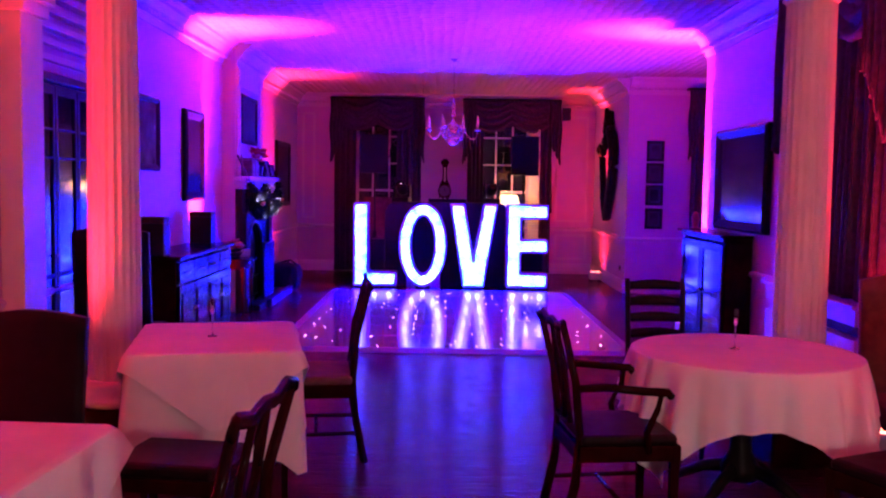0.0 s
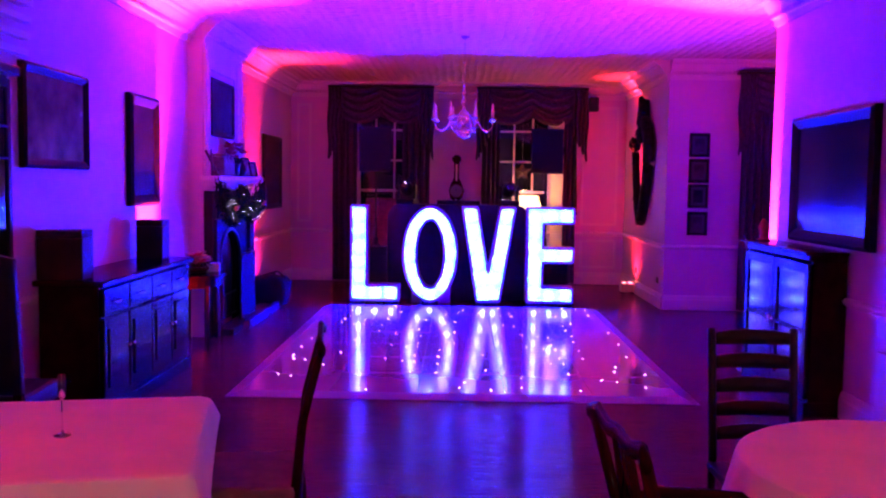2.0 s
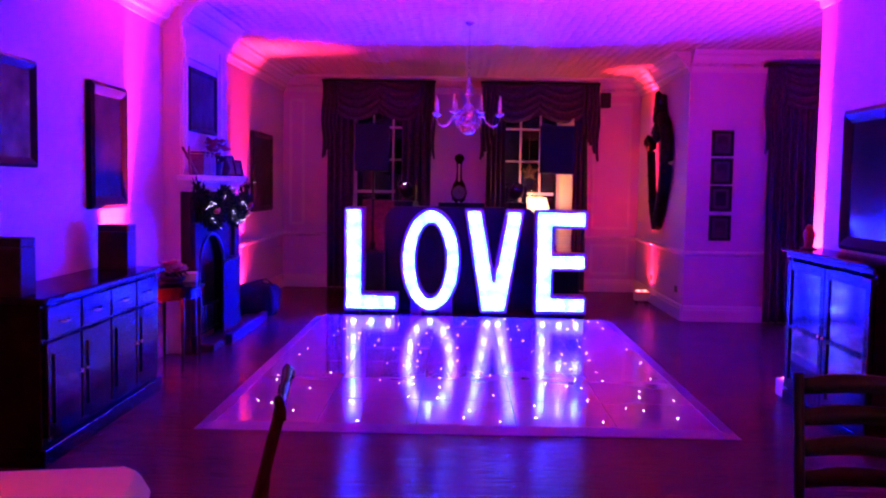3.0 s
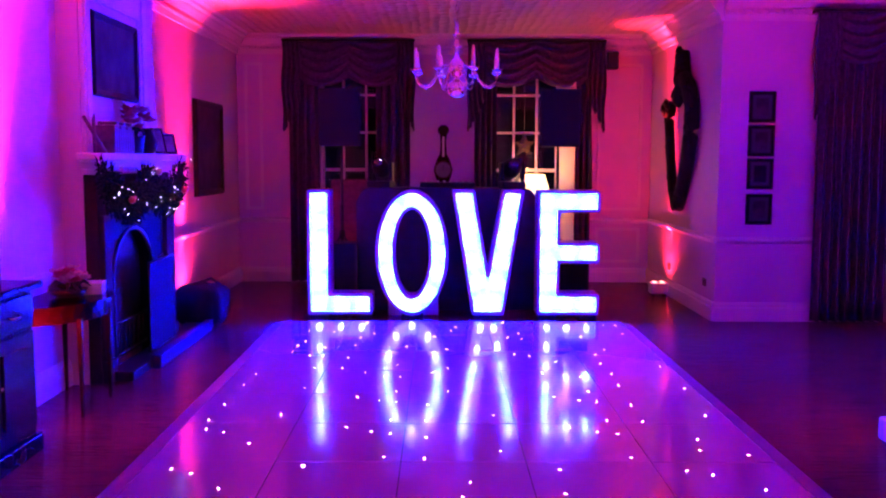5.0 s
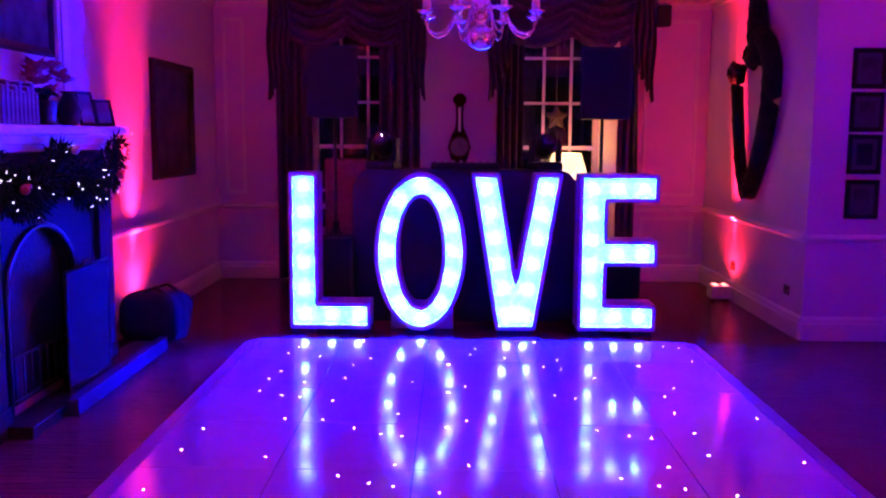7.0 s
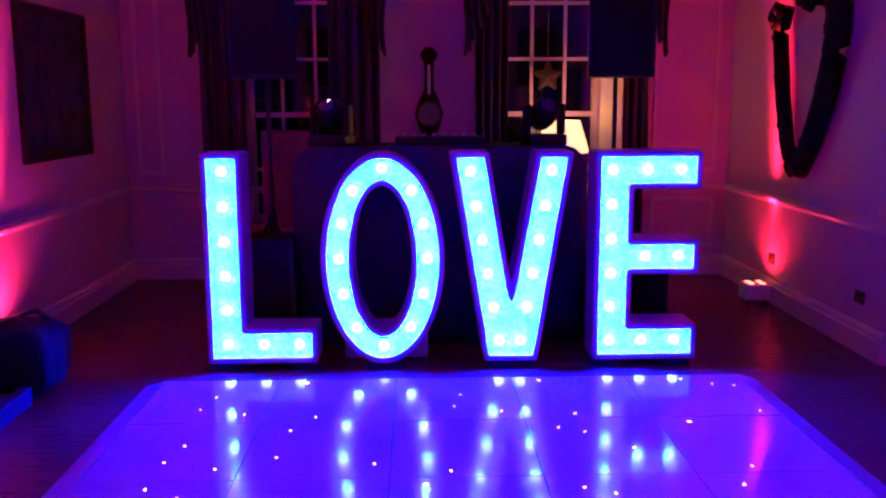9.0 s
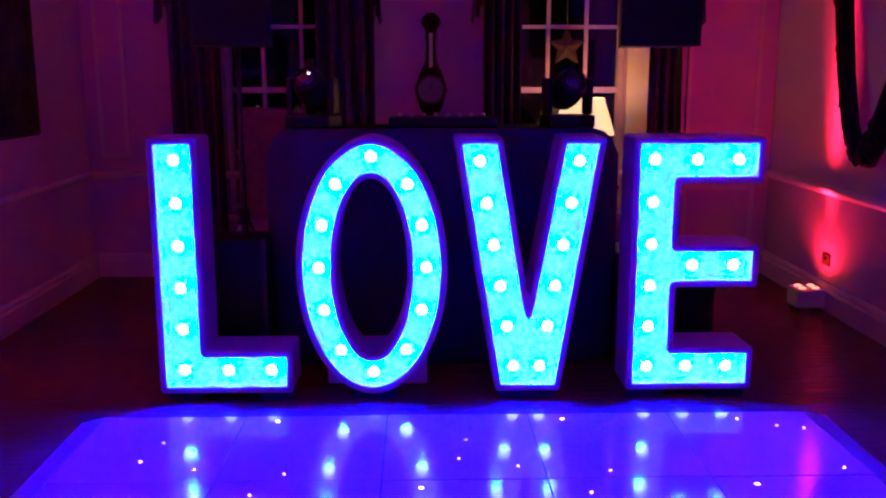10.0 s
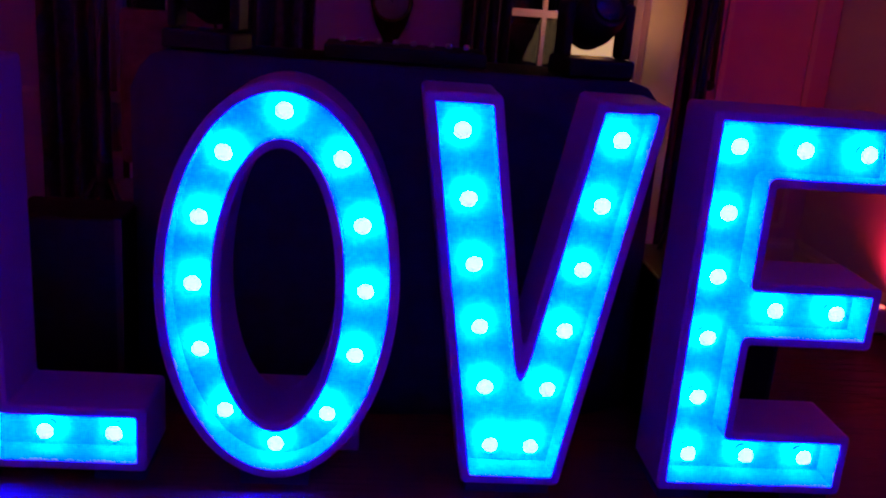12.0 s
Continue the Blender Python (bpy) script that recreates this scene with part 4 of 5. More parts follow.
for k in range(7):   # gilded scrolls at the top of the short arm and under the crest
    cx, cz, r = ((-0.42, 2.2, 0.085) if k < 4 else (0.0, 2.33, 0.07))
    a0 = 1.7 * k
    part("gilt_scroll", Geo().tube([(cx + r * (1 - 0.09 * i) * math.cos(a0 + 0.55 * i), -0.13 - 0.008 * i, cz + 1.2 * r * (1 - 0.09 * i) * math.sin(a0 + 0.55 * i)) for i in range(8)], 0.022, 6, 0.008), GILT if k % 2 else CARVED, mir)
for x, y, z, rz in ((FX, 14.29, 0.34, -90), (FX, 12.84, 0.35, -90)):
    sk = thing("wall_socket", "small brass wall socket above the skirting", "wall socket", pose(x, y, z, 0, 0, rz), "wall sockets")
    part("plate", B(-0.06, 0.06, -0.01, 0, -0.04, 0.04, bevel=0.003), GILT, sk)
    part("switch", B(-0.012, 0.012, -0.016, -0.01, 0.0, 0.02), PLASTIC, sk)

# ---- chandelier ----
ch = thing("chandelier", "brass eight-armed chandelier with unlit candle lamps", "chandelier", pose(0.215, 10.76, 0))
part("stem", Geo().lathe([(0.006, 2.085), (0.03, 2.09), (0.07, 2.115), (0.085, 2.16), (0.08, 2.2), (0.04, 2.22), (0.02, 2.24), (0.05, 2.27), (0.068, 2.32), (0.05, 2.375), (0.02, 2.40),
                           (0.016, 2.45), (0.04, 2.48), (0.02, 2.51), (0.014, 2.55), (0.032, 2.58), (0.014, 2.61), (0.008, 2.7)], seg=24), BRASS, ch)
for k in range(9):
    part("chain_link", Geo().tube([(0.012 * math.cos(a) * (k % 2), 0.012 * math.cos(a) * ((k + 1) % 2), 2.725 + 0.052 * k + 0.032 * math.sin(a)) for a in (2 * math.pi * i / 10 for i in range(11))], 0.003, 5), BRASS, ch)
part("ceiling_rose", Geo().lathe([(0.05, 3.199), (0.055, 3.19), (0.02, 3.17), (0.008, 3.16)], seg=20), BRASS, ch)
for k in range(8):
    a = 2 * math.pi * k / 8 + 0.36
    c, s = math.cos(a), math.sin(a)
    pts = [(0.02, 2.30), (0.06, 2.335), (0.11, 2.335), (0.155, 2.29), (0.185, 2.23), (0.225, 2.185), (0.275, 2.17), (0.32, 2.19), (0.34, 2.23), (0.34, 2.275)]
    arm = part("arm", Geo().tube([(r * c, r * s, z) for r, z in pts], 0.007, 8), BRASS, ch)
    part("drip_pan", Geo().lathe([(0.01, 2.27), (0.042, 2.288), (0.047, 2.298), (0.012, 2.29)], 0.34 * c, 0.34 * s, 16), BRASS, arm)
    part("candle_lamp", Geo().lathe([(0.015, 2.29), (0.015, 2.39), (0.01, 2.395), (0.013, 2.42), (0.008, 2.45), (0.001, 2.465)], 0.34 * c, 0.34 * s, 12), WAX, arm, "ivory candle sleeve with a flame-shaped bulb")

# ---- fireplace ----
fp = thing("fireplace", "white mantelpiece surround with an arched dark grate opening", "fireplace", pose(0, 0, 0), kind="structure")
SX = -2.31   # face of the surround
g = Geo()
y0, y1, o0, o1, zs, zt = 9.86, 11.56, 10.1, 10.98, 0.72, 1.07
part("jamb", B(BX, SX, y0, 10.02, 0, 1.49, bevel=0.004), JAMBSHADE, fp)
part("jamb", B(BX, SX, 11.3, y1, 0, 1.49, bevel=0.004), JAMBSHADE, fp)
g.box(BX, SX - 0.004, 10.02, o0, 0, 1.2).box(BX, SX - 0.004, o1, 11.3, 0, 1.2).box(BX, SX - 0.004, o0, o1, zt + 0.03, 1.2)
arc = [(o0 + (o1 - o0) * (0.5 - 0.5 * math.cos(math.pi * k / 14)), zs + (zt - zs) * math.sin(math.pi * k / 14)) for k in range(15)]
for (ya, za), (yb, zb) in zip(arc, arc[1:]):
    g.add([(SX, ya, za), (SX, yb, zb), (SX, yb, zt + 0.03), (SX, ya, zt + 0.03), (BX, ya, za), (BX, yb, zb)], [(0, 1, 2, 3), (0, 4, 5, 1)])
part("surround", g, SLIPSHADE, fp, "slips round the grate, shade put into their colour")
part("frieze", B(BX, SX + 0.02, 10.03, 11.29, 1.2, 1.487, bevel=0.006), JAMBSHADE, fp)
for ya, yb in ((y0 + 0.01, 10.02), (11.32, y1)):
    part("pilaster", Geo().box(SX, SX + 0.04, ya + 0.01, yb - 0.01, 0.16, 1.2, bevel=0.005).box(SX, SX + 0.055, ya - 0.005, yb + 0.005, 0, 0.16, bevel=0.006), JAMBSHADE, fp)
part("shelf", Geo().box(BX, -2.26, 9.79, 11.68, 1.53, 1.585, bevel=0.01).box(BX, -2.2, 9.73, 11.74, 1.585, 1.64, bevel=0.012).box(BX, -2.285, 9.83, 11.62, 1.49, 1.53, bevel=0.006), TRIM, fp)
for ya, yb in ((9.87, 10.0), (11.06, 11.22)):
    part("overmantel_strip", Geo().box(BX, BX + 0.03, ya, yb, 1.645, 2.955, bevel=0.005).box(BX + 0.03, BX + 0.045, ya + 0.03, yb - 0.03, 1.7, 2.9, bevel=0.004), TRIM, fp)
part("overmantel_rail", B(BX, BX + 0.034, 10.004, 11.056, 2.72, 2.955, bevel=0.005), TRIM, fp)
part("grate_arch", Geo().tube([(SX + 0.01, ya, za) for ya, za in [(o0, 0.06)] + arc + [(o1, 0.06)]], 0.016, 6), IRON, fp)
part("fireback", B(BX - 0.002, BX + 0.003, o0 + 0.002, o1 - 0.002, 0.06, zt + 0.02), SOOT, fp)
for k in range(7):
    yb = o0 + 0.14 + 0.1 * k
    part("grate_bar", Geo().tube([(SX - 0.03, yb, 0.1), (SX - 0.03, yb, 0.36)], 0.007, 6), IRON, fp)
part("grate_rail", Geo().tube([(SX - 0.03, o0 + 0.06, 0.36), (SX - 0.03, o1 - 0.06, 0.36)], 0.009, 6).tube([(SX - 0.03, o0 + 0.06, 0.12), (SX - 0.03, o1 - 0.06, 0.12)], 0.009, 6), IRON, fp)
part("hearth", B(SX, -2.12, 9.95, 11.97, 0, 0.07, bevel=0.008), MARBLE, fp, "dark slate hearth slab")
part("hearth_kerb", B(-2.12, -2.05, 10.36, 11.98, 0, 0.1, bevel=0.008), KERB, fp, "hearth kerb with blue letter light in its paint")
scr = thing("fire_screen", "mesh spark guard with a dark metal frame beside the grate", "fire screen", pose(-2.2, 10.60, 0.07, 0, 0, 89))
part("frame", Geo().tube([(0, 0, 0.012), (0, 0, 0.72), (0.62, 0, 0.72), (0.62, 0, 0.012), (0, 0, 0.012)], 0.011, 6), IRON, scr)
part("mesh_panel", B(0.012, 0.608, -0.003, 0.003, 0.02, 0.71), MESH, scr)
part("handle", Geo().tube([(0.25, 0, 0.72), (0.26, 0, 0.755), (0.34, 0, 0.755), (0.35, 0, 0.72)], 0.007, 6), BRASS, scr)

# garland with fairy lights under the shelf
gar = thing("garland", "green fir garland with tiny white lights swagged under the mantel shelf", "garland")
g, lights = Geo(), []
rnd = random.Random(11)


def swag(s):
    """Middle line of the garland along the shelf."""
    y = 9.62 + 1.84 * s
    return Vector((-2.17, y, 1.55 - 0.24 * abs(math.sin(2 * math.pi * s)) ** 0.7 - 0.05 * math.sin(math.pi * s)))


for k in range(4200):
    s = rnd.random()
    c = swag(s)
    fat = 0.085 + 0.06 * abs(math.sin(2 * math.pi * s)) ** 0.7
    d = Vector((rnd.gauss(0, 1), rnd.gauss(0, 1), rnd.gauss(0, 1) - 0.1)).normalized()
    p = c + Vector((d.x * fat * 0.6, d.y * fat, d.z * fat)) * rnd.random() ** 0.45
    q = p + Vector((d.x * 0.5 + 0.15, d.y, d.z - 0.1)).normalized() * rnd.uniform(0.025, 0.055)
    side = d.cross(Vector((0.3, 0.2, 1))).normalized() * 0.008
    up = d.cross(side).normalized() * 0.008
    if p.x > -2.3 and q.x > -2.3:
        g.add([p + side, p - side * 0.5 + up, p - side * 0.5 - up, q], [(0, 1, 3), (1, 2, 3), (2, 0, 3)])
part("fir_foliage", g, FIR, gar, kind="stuff")
part("wire", Geo().tube([swag(i / 30) for i in range(31)], 0.02, 6), FIR, gar)
FL = Geo().ball((0, 0, 0), 0.0023, 8, 6).data("fairy_light", FAIRY)
for k in range(38):
    s = rnd.random()
    c = swag(s)
    o = new("fairy_light", FL)
    o.parent, o.location = gar, c + Vector((rnd.uniform(0.05, 0.1), rnd.uniform(-0.1, 0.1), rnd.uniform(-0.15, 0.1)))
for s in (0.5, 0.87, 0.16):
    c = swag(s) + Vector((0.09, 0, 0.0))
    part("rose", Geo().ball(tuple(c), 0.026, 8, 6).ball(tuple(c + Vector((0.014, 0.012, 0.014))), 0.016, 8, 6).ball(tuple(c + Vector((0.014, -0.012, 0.0))), 0.016, 8, 6), PETAL_P if s == 0.5 else PETAL_R, gar)

# things on the mantel shelf (top at 1.64)
MZ = 1.64


def flower_head(c, r, mat, parent, seed):
    rr, g = random.Random(seed), Geo()
    for k in range(9):
        a, t = 2 * math.pi * k / 9 + rr.random() * 0.4, rr.uniform(0.15, 0.8)
        u = Vector((math.cos(a) * math.cos(t), math.sin(a) * math.cos(t), math.sin(t)))
        w = u.cross(Vector((0, 0, 1))).normalized() * r * 0.42
        c0 = Vector(c)
        g.add([c0, c0 + u * r * 0.55 + w, c0 + u * r, c0 + u * r * 0.55 - w, c0 + u * r * 0.55 + Vector((0, 0, -0.008))], [(0, 1, 2, 3), (0, 3, 4), (0, 4, 1), (2, 1, 4), (3, 2, 4)])
    g.ball(tuple(Vector(c) + Vector((0, 0, r * 0.15))), r * 0.22, 8, 6)
    part("flower", g, mat, parent)


pot = thing("poinsettia", "red poinsettia in a dark pot on the mantel shelf", "potted plant", pose(-2.3, 10.62, MZ))
part("pot", Geo().lathe([(0.06, 0), (0.075, 0.01), (0.09, 0.13), (0.095, 0.14), (0.085, 0.14)], seg=20), OAK, pot)
rnd = random.Random(21)
for k in range(11):
    a, r = rnd.random() * 6.28, rnd.uniform(0.02, 0.17)
    flower_head((min(0.09, r * math.cos(a) * 0.6), r * math.sin(a) * 1.6, 0.22 + rnd.uniform(-0.04, 0.12)), 0.085, PETAL_R, pot, k)
for k in range(14):
    a = rnd.random() * 6.28
    part("leaf", Geo().tube([(0, 0, 0.13), (0.05 * math.cos(a), 0.09 * math.sin(a), 0.2), (0.08 * math.cos(a), 0.19 * math.sin(a), 0.17)], 0.022, 4, 0.004, flat=1.6), FIR, pot)
for k in range(9):
    y, h = 10.05 + 0.047 * k, 0.2 + 0.03 * math.sin(k * 2.1)
    bk = thing("book", "old cloth-bound book standing on the mantel shelf", "book", pose(-2.3, y, MZ), "books on the mantel")
    part("cover", B(-0.07, 0.07, -0.019, 0.019, 0, h, bevel=0.004), BOOKS, bk)
    part("pages", B(-0.066, 0.06, -0.014, 0.014, h, h + 0.002), PAPER, bk)
for y, w, h, tilt, yaw in ((11.22, 0.16, 0.22, -12, 75), (11.52, 0.14, 0.18, -14, 60)):
    f = picture("photo_frame", w, h, pose(-2.29, y, MZ + h / 2, tilt, 0, yaw), FRAMEB, ARTL, 0.02, 0.018, "small dark photo frame standing on the mantel shelf", "photo frames on the mantel")
xs = thing("wooden_cross_ornament", "crossed wooden sticks ornament leaning on the mantel shelf", "ornament", pose(-2.3, 9.88, MZ))
part("stick", Geo().tube([(0.02, -0.1, 0.005), (-0.06, 0.1, 0.27)], 0.014, 6), BOOKS, xs)
part("stick", Geo().tube([(0.02, 0.1, 0.005), (-0.06, -0.08, 0.25)], 0.014, 6), BOOKS, xs)
vz = thing("mantel_vase", "dark round vase on the mantel shelf", "vase", pose(-2.31, 11.02, MZ))
part("body", Geo().lathe([(0.04, 0), (0.06, 0.02), (0.08, 0.09), (0.05, 0.16), (0.035, 0.19), (0.05, 0.21)], seg=20), OAK, vz)

# gear bag by the wall
def bag_fn(u, v):
    a, t = 2 * math.pi * u, math.pi * v
    sq = lambda q, e: math.copysign(abs(q) ** e, q)
    r = 1 + 0.05 * math.sin(5 * a + 7 * v) + 0.03 * math.sin(11 * a)
    x, y, z = 0.24 * sq(math.cos(a), 0.6) * abs(math.sin(t)) ** 0.5 * r, 0.21 * sq(math.sin(a), 0.6) * abs(math.sin(t)) ** 0.5 * r, 0.2 - 0.2 * sq(math.cos(t), 0.6)
    return Vector((x, y, z + 0.1 * max(0, -y) * v))


bag = thing("gear_bag", "black soft equipment bag slumped on the floor by the wall", "bag", pose(-2.22, 12.24, 0, 0, 0, -10))
part("body", Geo().sheet(bag_fn, 36, 18), NYLON, bag)
for s in (-0.09, 0.09):
    part("strap", Geo().tube([(0.2, s, 0.2), (0.18, s, 0.36), (0.06, s, 0.44), (-0.06, s, 0.4)], 0.014, 6, flat=1.6), PLASTIC, bag)

# ---- furniture along the left wall ----
sb = thing("sideboard", "dark polished mahogany sideboard with panelled doors against the wall", "sideboard", pose(0, 0, 0))
part("carcass", B(-2.52, -2.13, 6.5, 8.4, 0.1, 0.9, bevel=0.006), MAHOG, sb)
part("top", B(-2.54, -2.08, 6.45, 8.45, 0.9, 0.94, bevel=0.012), MAHOG, sb)
part("plinth", B(-2.52, -2.1, 6.48, 8.42, 0, 0.1, bevel=0.008), MAHOG, sb)
for k in range(4):
    ya = 6.54 + 0.462 * k
    d = part("door", Geo().box(-2.13, -2.11, ya, ya + 0.445, 0.15, 0.68, bevel=0.006).box(-2.11, -2.1, ya + 0.07, ya + 0.375, 0.22, 0.61, bevel=0.004), POLISH, sb)
    part("door_knob", Geo().ball((-2.095, ya + (0.41 if k % 2 == 0 else 0.03), 0.45), 0.014, 10, 8), BRASS, d)
    w = part("drawer", B(-2.13, -2.108, ya, ya + 0.445, 0.70, 0.88, bevel=0.008), POLISH, sb)
    part("drawer_pull", Geo().tube([(-2.108, ya + 0.15, 0.79), (-2.085, ya + 0.16, 0.78), (-2.085, ya + 0.25, 0.78), (-2.108, ya + 0.26, 0.79)], 0.006, 6), BRASS, w)
for x, y, w in ((-2.385, 6.6, 0.3), (-2.37, 8.25, 0.22)):
    kb = thing("wooden_box", "upright dark wooden box standing on the sideboard", "box", pose(x, y, 0.94), "boxes on the sideboard")
    part("case", B(-w / 2, w / 2, -0.09, 0.09, 0, 0.27, bevel=0.006), BOXWOOD, kb)
    part("lid", B(-w / 2, w / 2, -0.09, 0.09, 0.2715, 0.32, bevel=0.006), BOXWOOD, kb)

con = thing("console_table", "half-round reddish console table beside the fireplace", "console table", pose(-2.53, 9.28, 0))
half = [(0.5 * math.sin(math.pi * k / 20), 0.5 * -math.cos(math.pi * k / 20)) for k in range(21)]
for nm, z0, z1, sc in (("top", 0.69, 0.715, 1.0), ("frieze", 0.6, 0.69, 0.93)):
    n = len(half)
    g = Geo().add([(x * sc, y * sc, z) for z in (z0, z1) for x, y in half], [tuple(reversed(range(n))), tuple(range(n, 2 * n))] + [(i, (i + 1) % n, n + (i + 1) % n, n + i) for i in range(n)])
    part(nm, g, MAHOG, con)
for x, y in ((0.03, -0.42), (0.03, 0.42), (0.4, -0.24), (0.4, 0.24)):
    part("leg", Geo().tube([(x, y, 0.62), (x, y, 0)], 0.022, 4, 0.012), MAHOG, con)
fl = thing("flower_arrangement", "low arrangement of pale and red flowers on the console table", "flowers", pose(-2.3, 9.3, 0.715))
part("dish", Geo().lathe([(0.05, 0), (0.1, 0.02), (0.12, 0.055), (0.11, 0.055)], seg=20), OAK, fl)
rnd = random.Random(8)
for k in range(16):
    a, r = rnd.random() * 6.28, rnd.uniform(0, 0.16)
    flower_head((0.8 * r * math.cos(a), 1.3 * r * math.sin(a), 0.09 + rnd.uniform(0, 0.1) * (1 - r * 3)), 0.06, PETAL_P if k % 3 else PETAL_R, fl, 50 + k)
for k in range(12):
    a = rnd.random() * 6.28
    part("leaf", Geo().tube([(0, 0, 0.05), (0.08 * math.cos(a), 0.13 * math.sin(a), 0.1), (0.12 * math.cos(a), 0.22 * math.sin(a), 0.06)], 0.02, 4, 0.004, flat=1.6), FIR, fl)
gb = thing("card_box", "small pale card box on the console table", "box", pose(-2.2, 9.48, 0.715, 0, 0, 12))
part("body", B(-0.06, 0.06, -0.08, 0.08, 0, 0.055, bevel=0.004), PAPER, gb)
part("lid", B(-0.063, 0.063, -0.083, 0.083, 0.055, 0.075, bevel=0.004), PAPER, gb)

# built-in glazed bookcase near the pilaster
bc = thing("glazed_bookcase", "tall built-in dark bookcase with glazed doors reflecting blue light", "bookcase", pose(0, 0, 0))
part("back_panel", B(LX + 0.001, LX + 0.006, 4.72, 6.2, 0.1, 2.2), OAK, bc)
part("cornice", B(LX + 0.001, LX + 0.075, 4.72, 6.24, 2.2, 2.26, bevel=0.012), OAK, bc)
part("plinth", B(LX + 0.001, LX + 0.05, 4.72, 6.2, 0, 0.1, bevel=0.006), OAK, bc)
for k in range(4):
    ya, yb = 4.73 + 0.368 * k, 4.73 + 0.368 * k + 0.36
    x0, x1 = LX + 0.006, LX + 0.03
    d = part("door", Geo().box(x0, x1, ya, ya + 0.04, 0.12, 2.18, bevel=0.003).box(x0, x1, yb - 0.04, yb, 0.12, 2.18, bevel=0.003).box(x0, x1, ya + 0.04, yb - 0.04, 0.12, 0.2).box(x0, x1, ya + 0.04, yb - 0.04, 2.13, 2.18), OAK, bc)
    for z0, z1 in ((0.2, 0.9), (0.93, 1.7), (1.715, 1.89), (1.905, 2.13)):
        part("pane", B(x0 + 0.006, x0 + 0.011, ya + 0.04, yb - 0.04, z0, z1), DARKGLASS, d)
    for z in (0.9, 1.7, 1.89):
        # the blue glint on the bars comes from this colour too
        part("glazing_bar", B(x0, x1, ya + 0.04, yb - 0.04, z, z + (0.03 if z < 1 else 0.015)), KERB, d)
    part("door_knob", Geo().ball((x1 + 0.012, yb - 0.02, 1.05), 0.011, 10, 8), BRASS, d)

# stepped frieze above the bookcase
fz = thing("trim", "white stepped plaster frieze above the bookcase", "frieze", pose(0, 0, 0), kind="structure")
for k in range(6):
    part("moulding_strip", B(LX, LX + 0.05 + 0.012 * k, 4.77, 6.4, 2.34 + 0.1 * k, 2.385 + 0.1 * k, bevel=0.008), TRIM, fz)
# white radiator cover under the curtained window
rc = thing("radiator_cover", "white painted radiator cover below the closed curtains", "radiator cover", pose(0, 0, 0))
part("top", B(2.66, RX - 0.002, 4.6, 6.25, 0.82, 0.85, bevel=0.006), TRIM, rc)
part("body", Geo().box(2.70, RX - 0.002, 4.64, 6.21, 0.0, 0.62).box(2.70, RX - 0.002, 4.64, 6.21, 0.71, 0.82).box(2.78, RX - 0.002, 4.64, 6.21, 0.62, 0.71), TRIM, rc)
part("grille", B(2.772, 2.78, 4.66, 6.19, 0.625, 0.705), GRILLE, rc)

# ---- right wall: glazed cabinet, big glass-fronted picture ----
cb = thing("glazed_cabinet", "dark low cabinet with two glazed doors reflecting the letters", "cabinet", pose(0, 0, 0))
cx, c0, c1, ct = 2.60, 7.04, 8.44, 1.16
part("back_panel", B(2.85, RX - 0.003, c0, c1, 0.1, ct - 0.06), MAHOG, cb)
for ya in (c0, c1 - 0.03):
    part("side_panel", B(cx + 0.03, 2.85, ya, ya + 0.03, 0.1, ct - 0.07), MAHOG, cb)
part("bottom_board", B(cx + 0.03, 2.85, c0 + 0.03, c1 - 0.03, 0.1, 0.14), MAHOG, cb)
part("top", Geo().box(cx - 0.04, RX - 0.003, c0 - 0.04, c1 + 0.04, ct - 0.025, ct, bevel=0.008).box(cx, RX - 0.003, c0 - 0.015, c1 + 0.015, ct - 0.07, ct - 0.025, bevel=0.008), MAHOG, cb)
part("plinth", B(cx, RX - 0.003, c0, c1, 0, 0.1, bevel=0.006), MAHOG, cb)
part("shelf", B(cx + 0.05, 2.85, c0 + 0.03, c1 - 0.03, 0.6, 0.62), MAHOG, cb)
for k in range(2):
    ya, yb = c0 + 0.02 + 0.682 * k, c0 + 0.02 + 0.682 * k + 0.676
    d = part("door", Geo().box(cx, cx + 0.03, ya, ya + 0.07, 0.12, 1.07, bevel=0.004).box(cx, cx + 0.03, yb - 0.07, yb, 0.12, 1.07, bevel=0.004).box(cx, cx + 0.03, ya + 0.07, yb - 0.07, 0.12, 0.2).box(cx, cx + 0.03, ya + 0.07, yb - 0.07, 1.0, 1.07)
             .box(cx, cx + 0.03, ya + 0.07, yb - 0.07, 0.57, 0.6), MAHOG, cb)
    part("pane", B(cx + 0.012, cx + 0.017, ya + 0.07, yb - 0.07, 0.2, 0.57), DARKGLASS, d)
    part("pane", B(cx + 0.012, cx + 0.017, ya + 0.07, yb - 0.07, 0.6, 1.0), DARKGLASS, d)
    part("door_knob", Geo().ball((cx - 0.012, yb - 0.035 if k == 0 else ya + 0.035, 0.6), 0.013, 10, 8), BRASS, d)
picture("overmantel_mirror", 1.42, 0.96, pose(RX, 7.35, 1.665, 0, 0, -90), FRAMEB, OLDGLASS, 0.09, 0.07, "large dark-framed glass hanging above the cabinet")
orn = thing("figurine", "small dark figurine ornament on the cabinet top", "ornament", pose(2.7, 8.3, ct))
part("body", Geo().lathe([(0.05, 0), (0.055, 0.012), (0.03, 0.02), (0.035, 0.06), (0.045, 0.11), (0.025, 0.16), (0.012, 0.18)], seg=16), PETAL_R, orn)
part("base", Geo().lathe([(0.06, 0), (0.06, 0.008)], seg=16), OAK, orn)


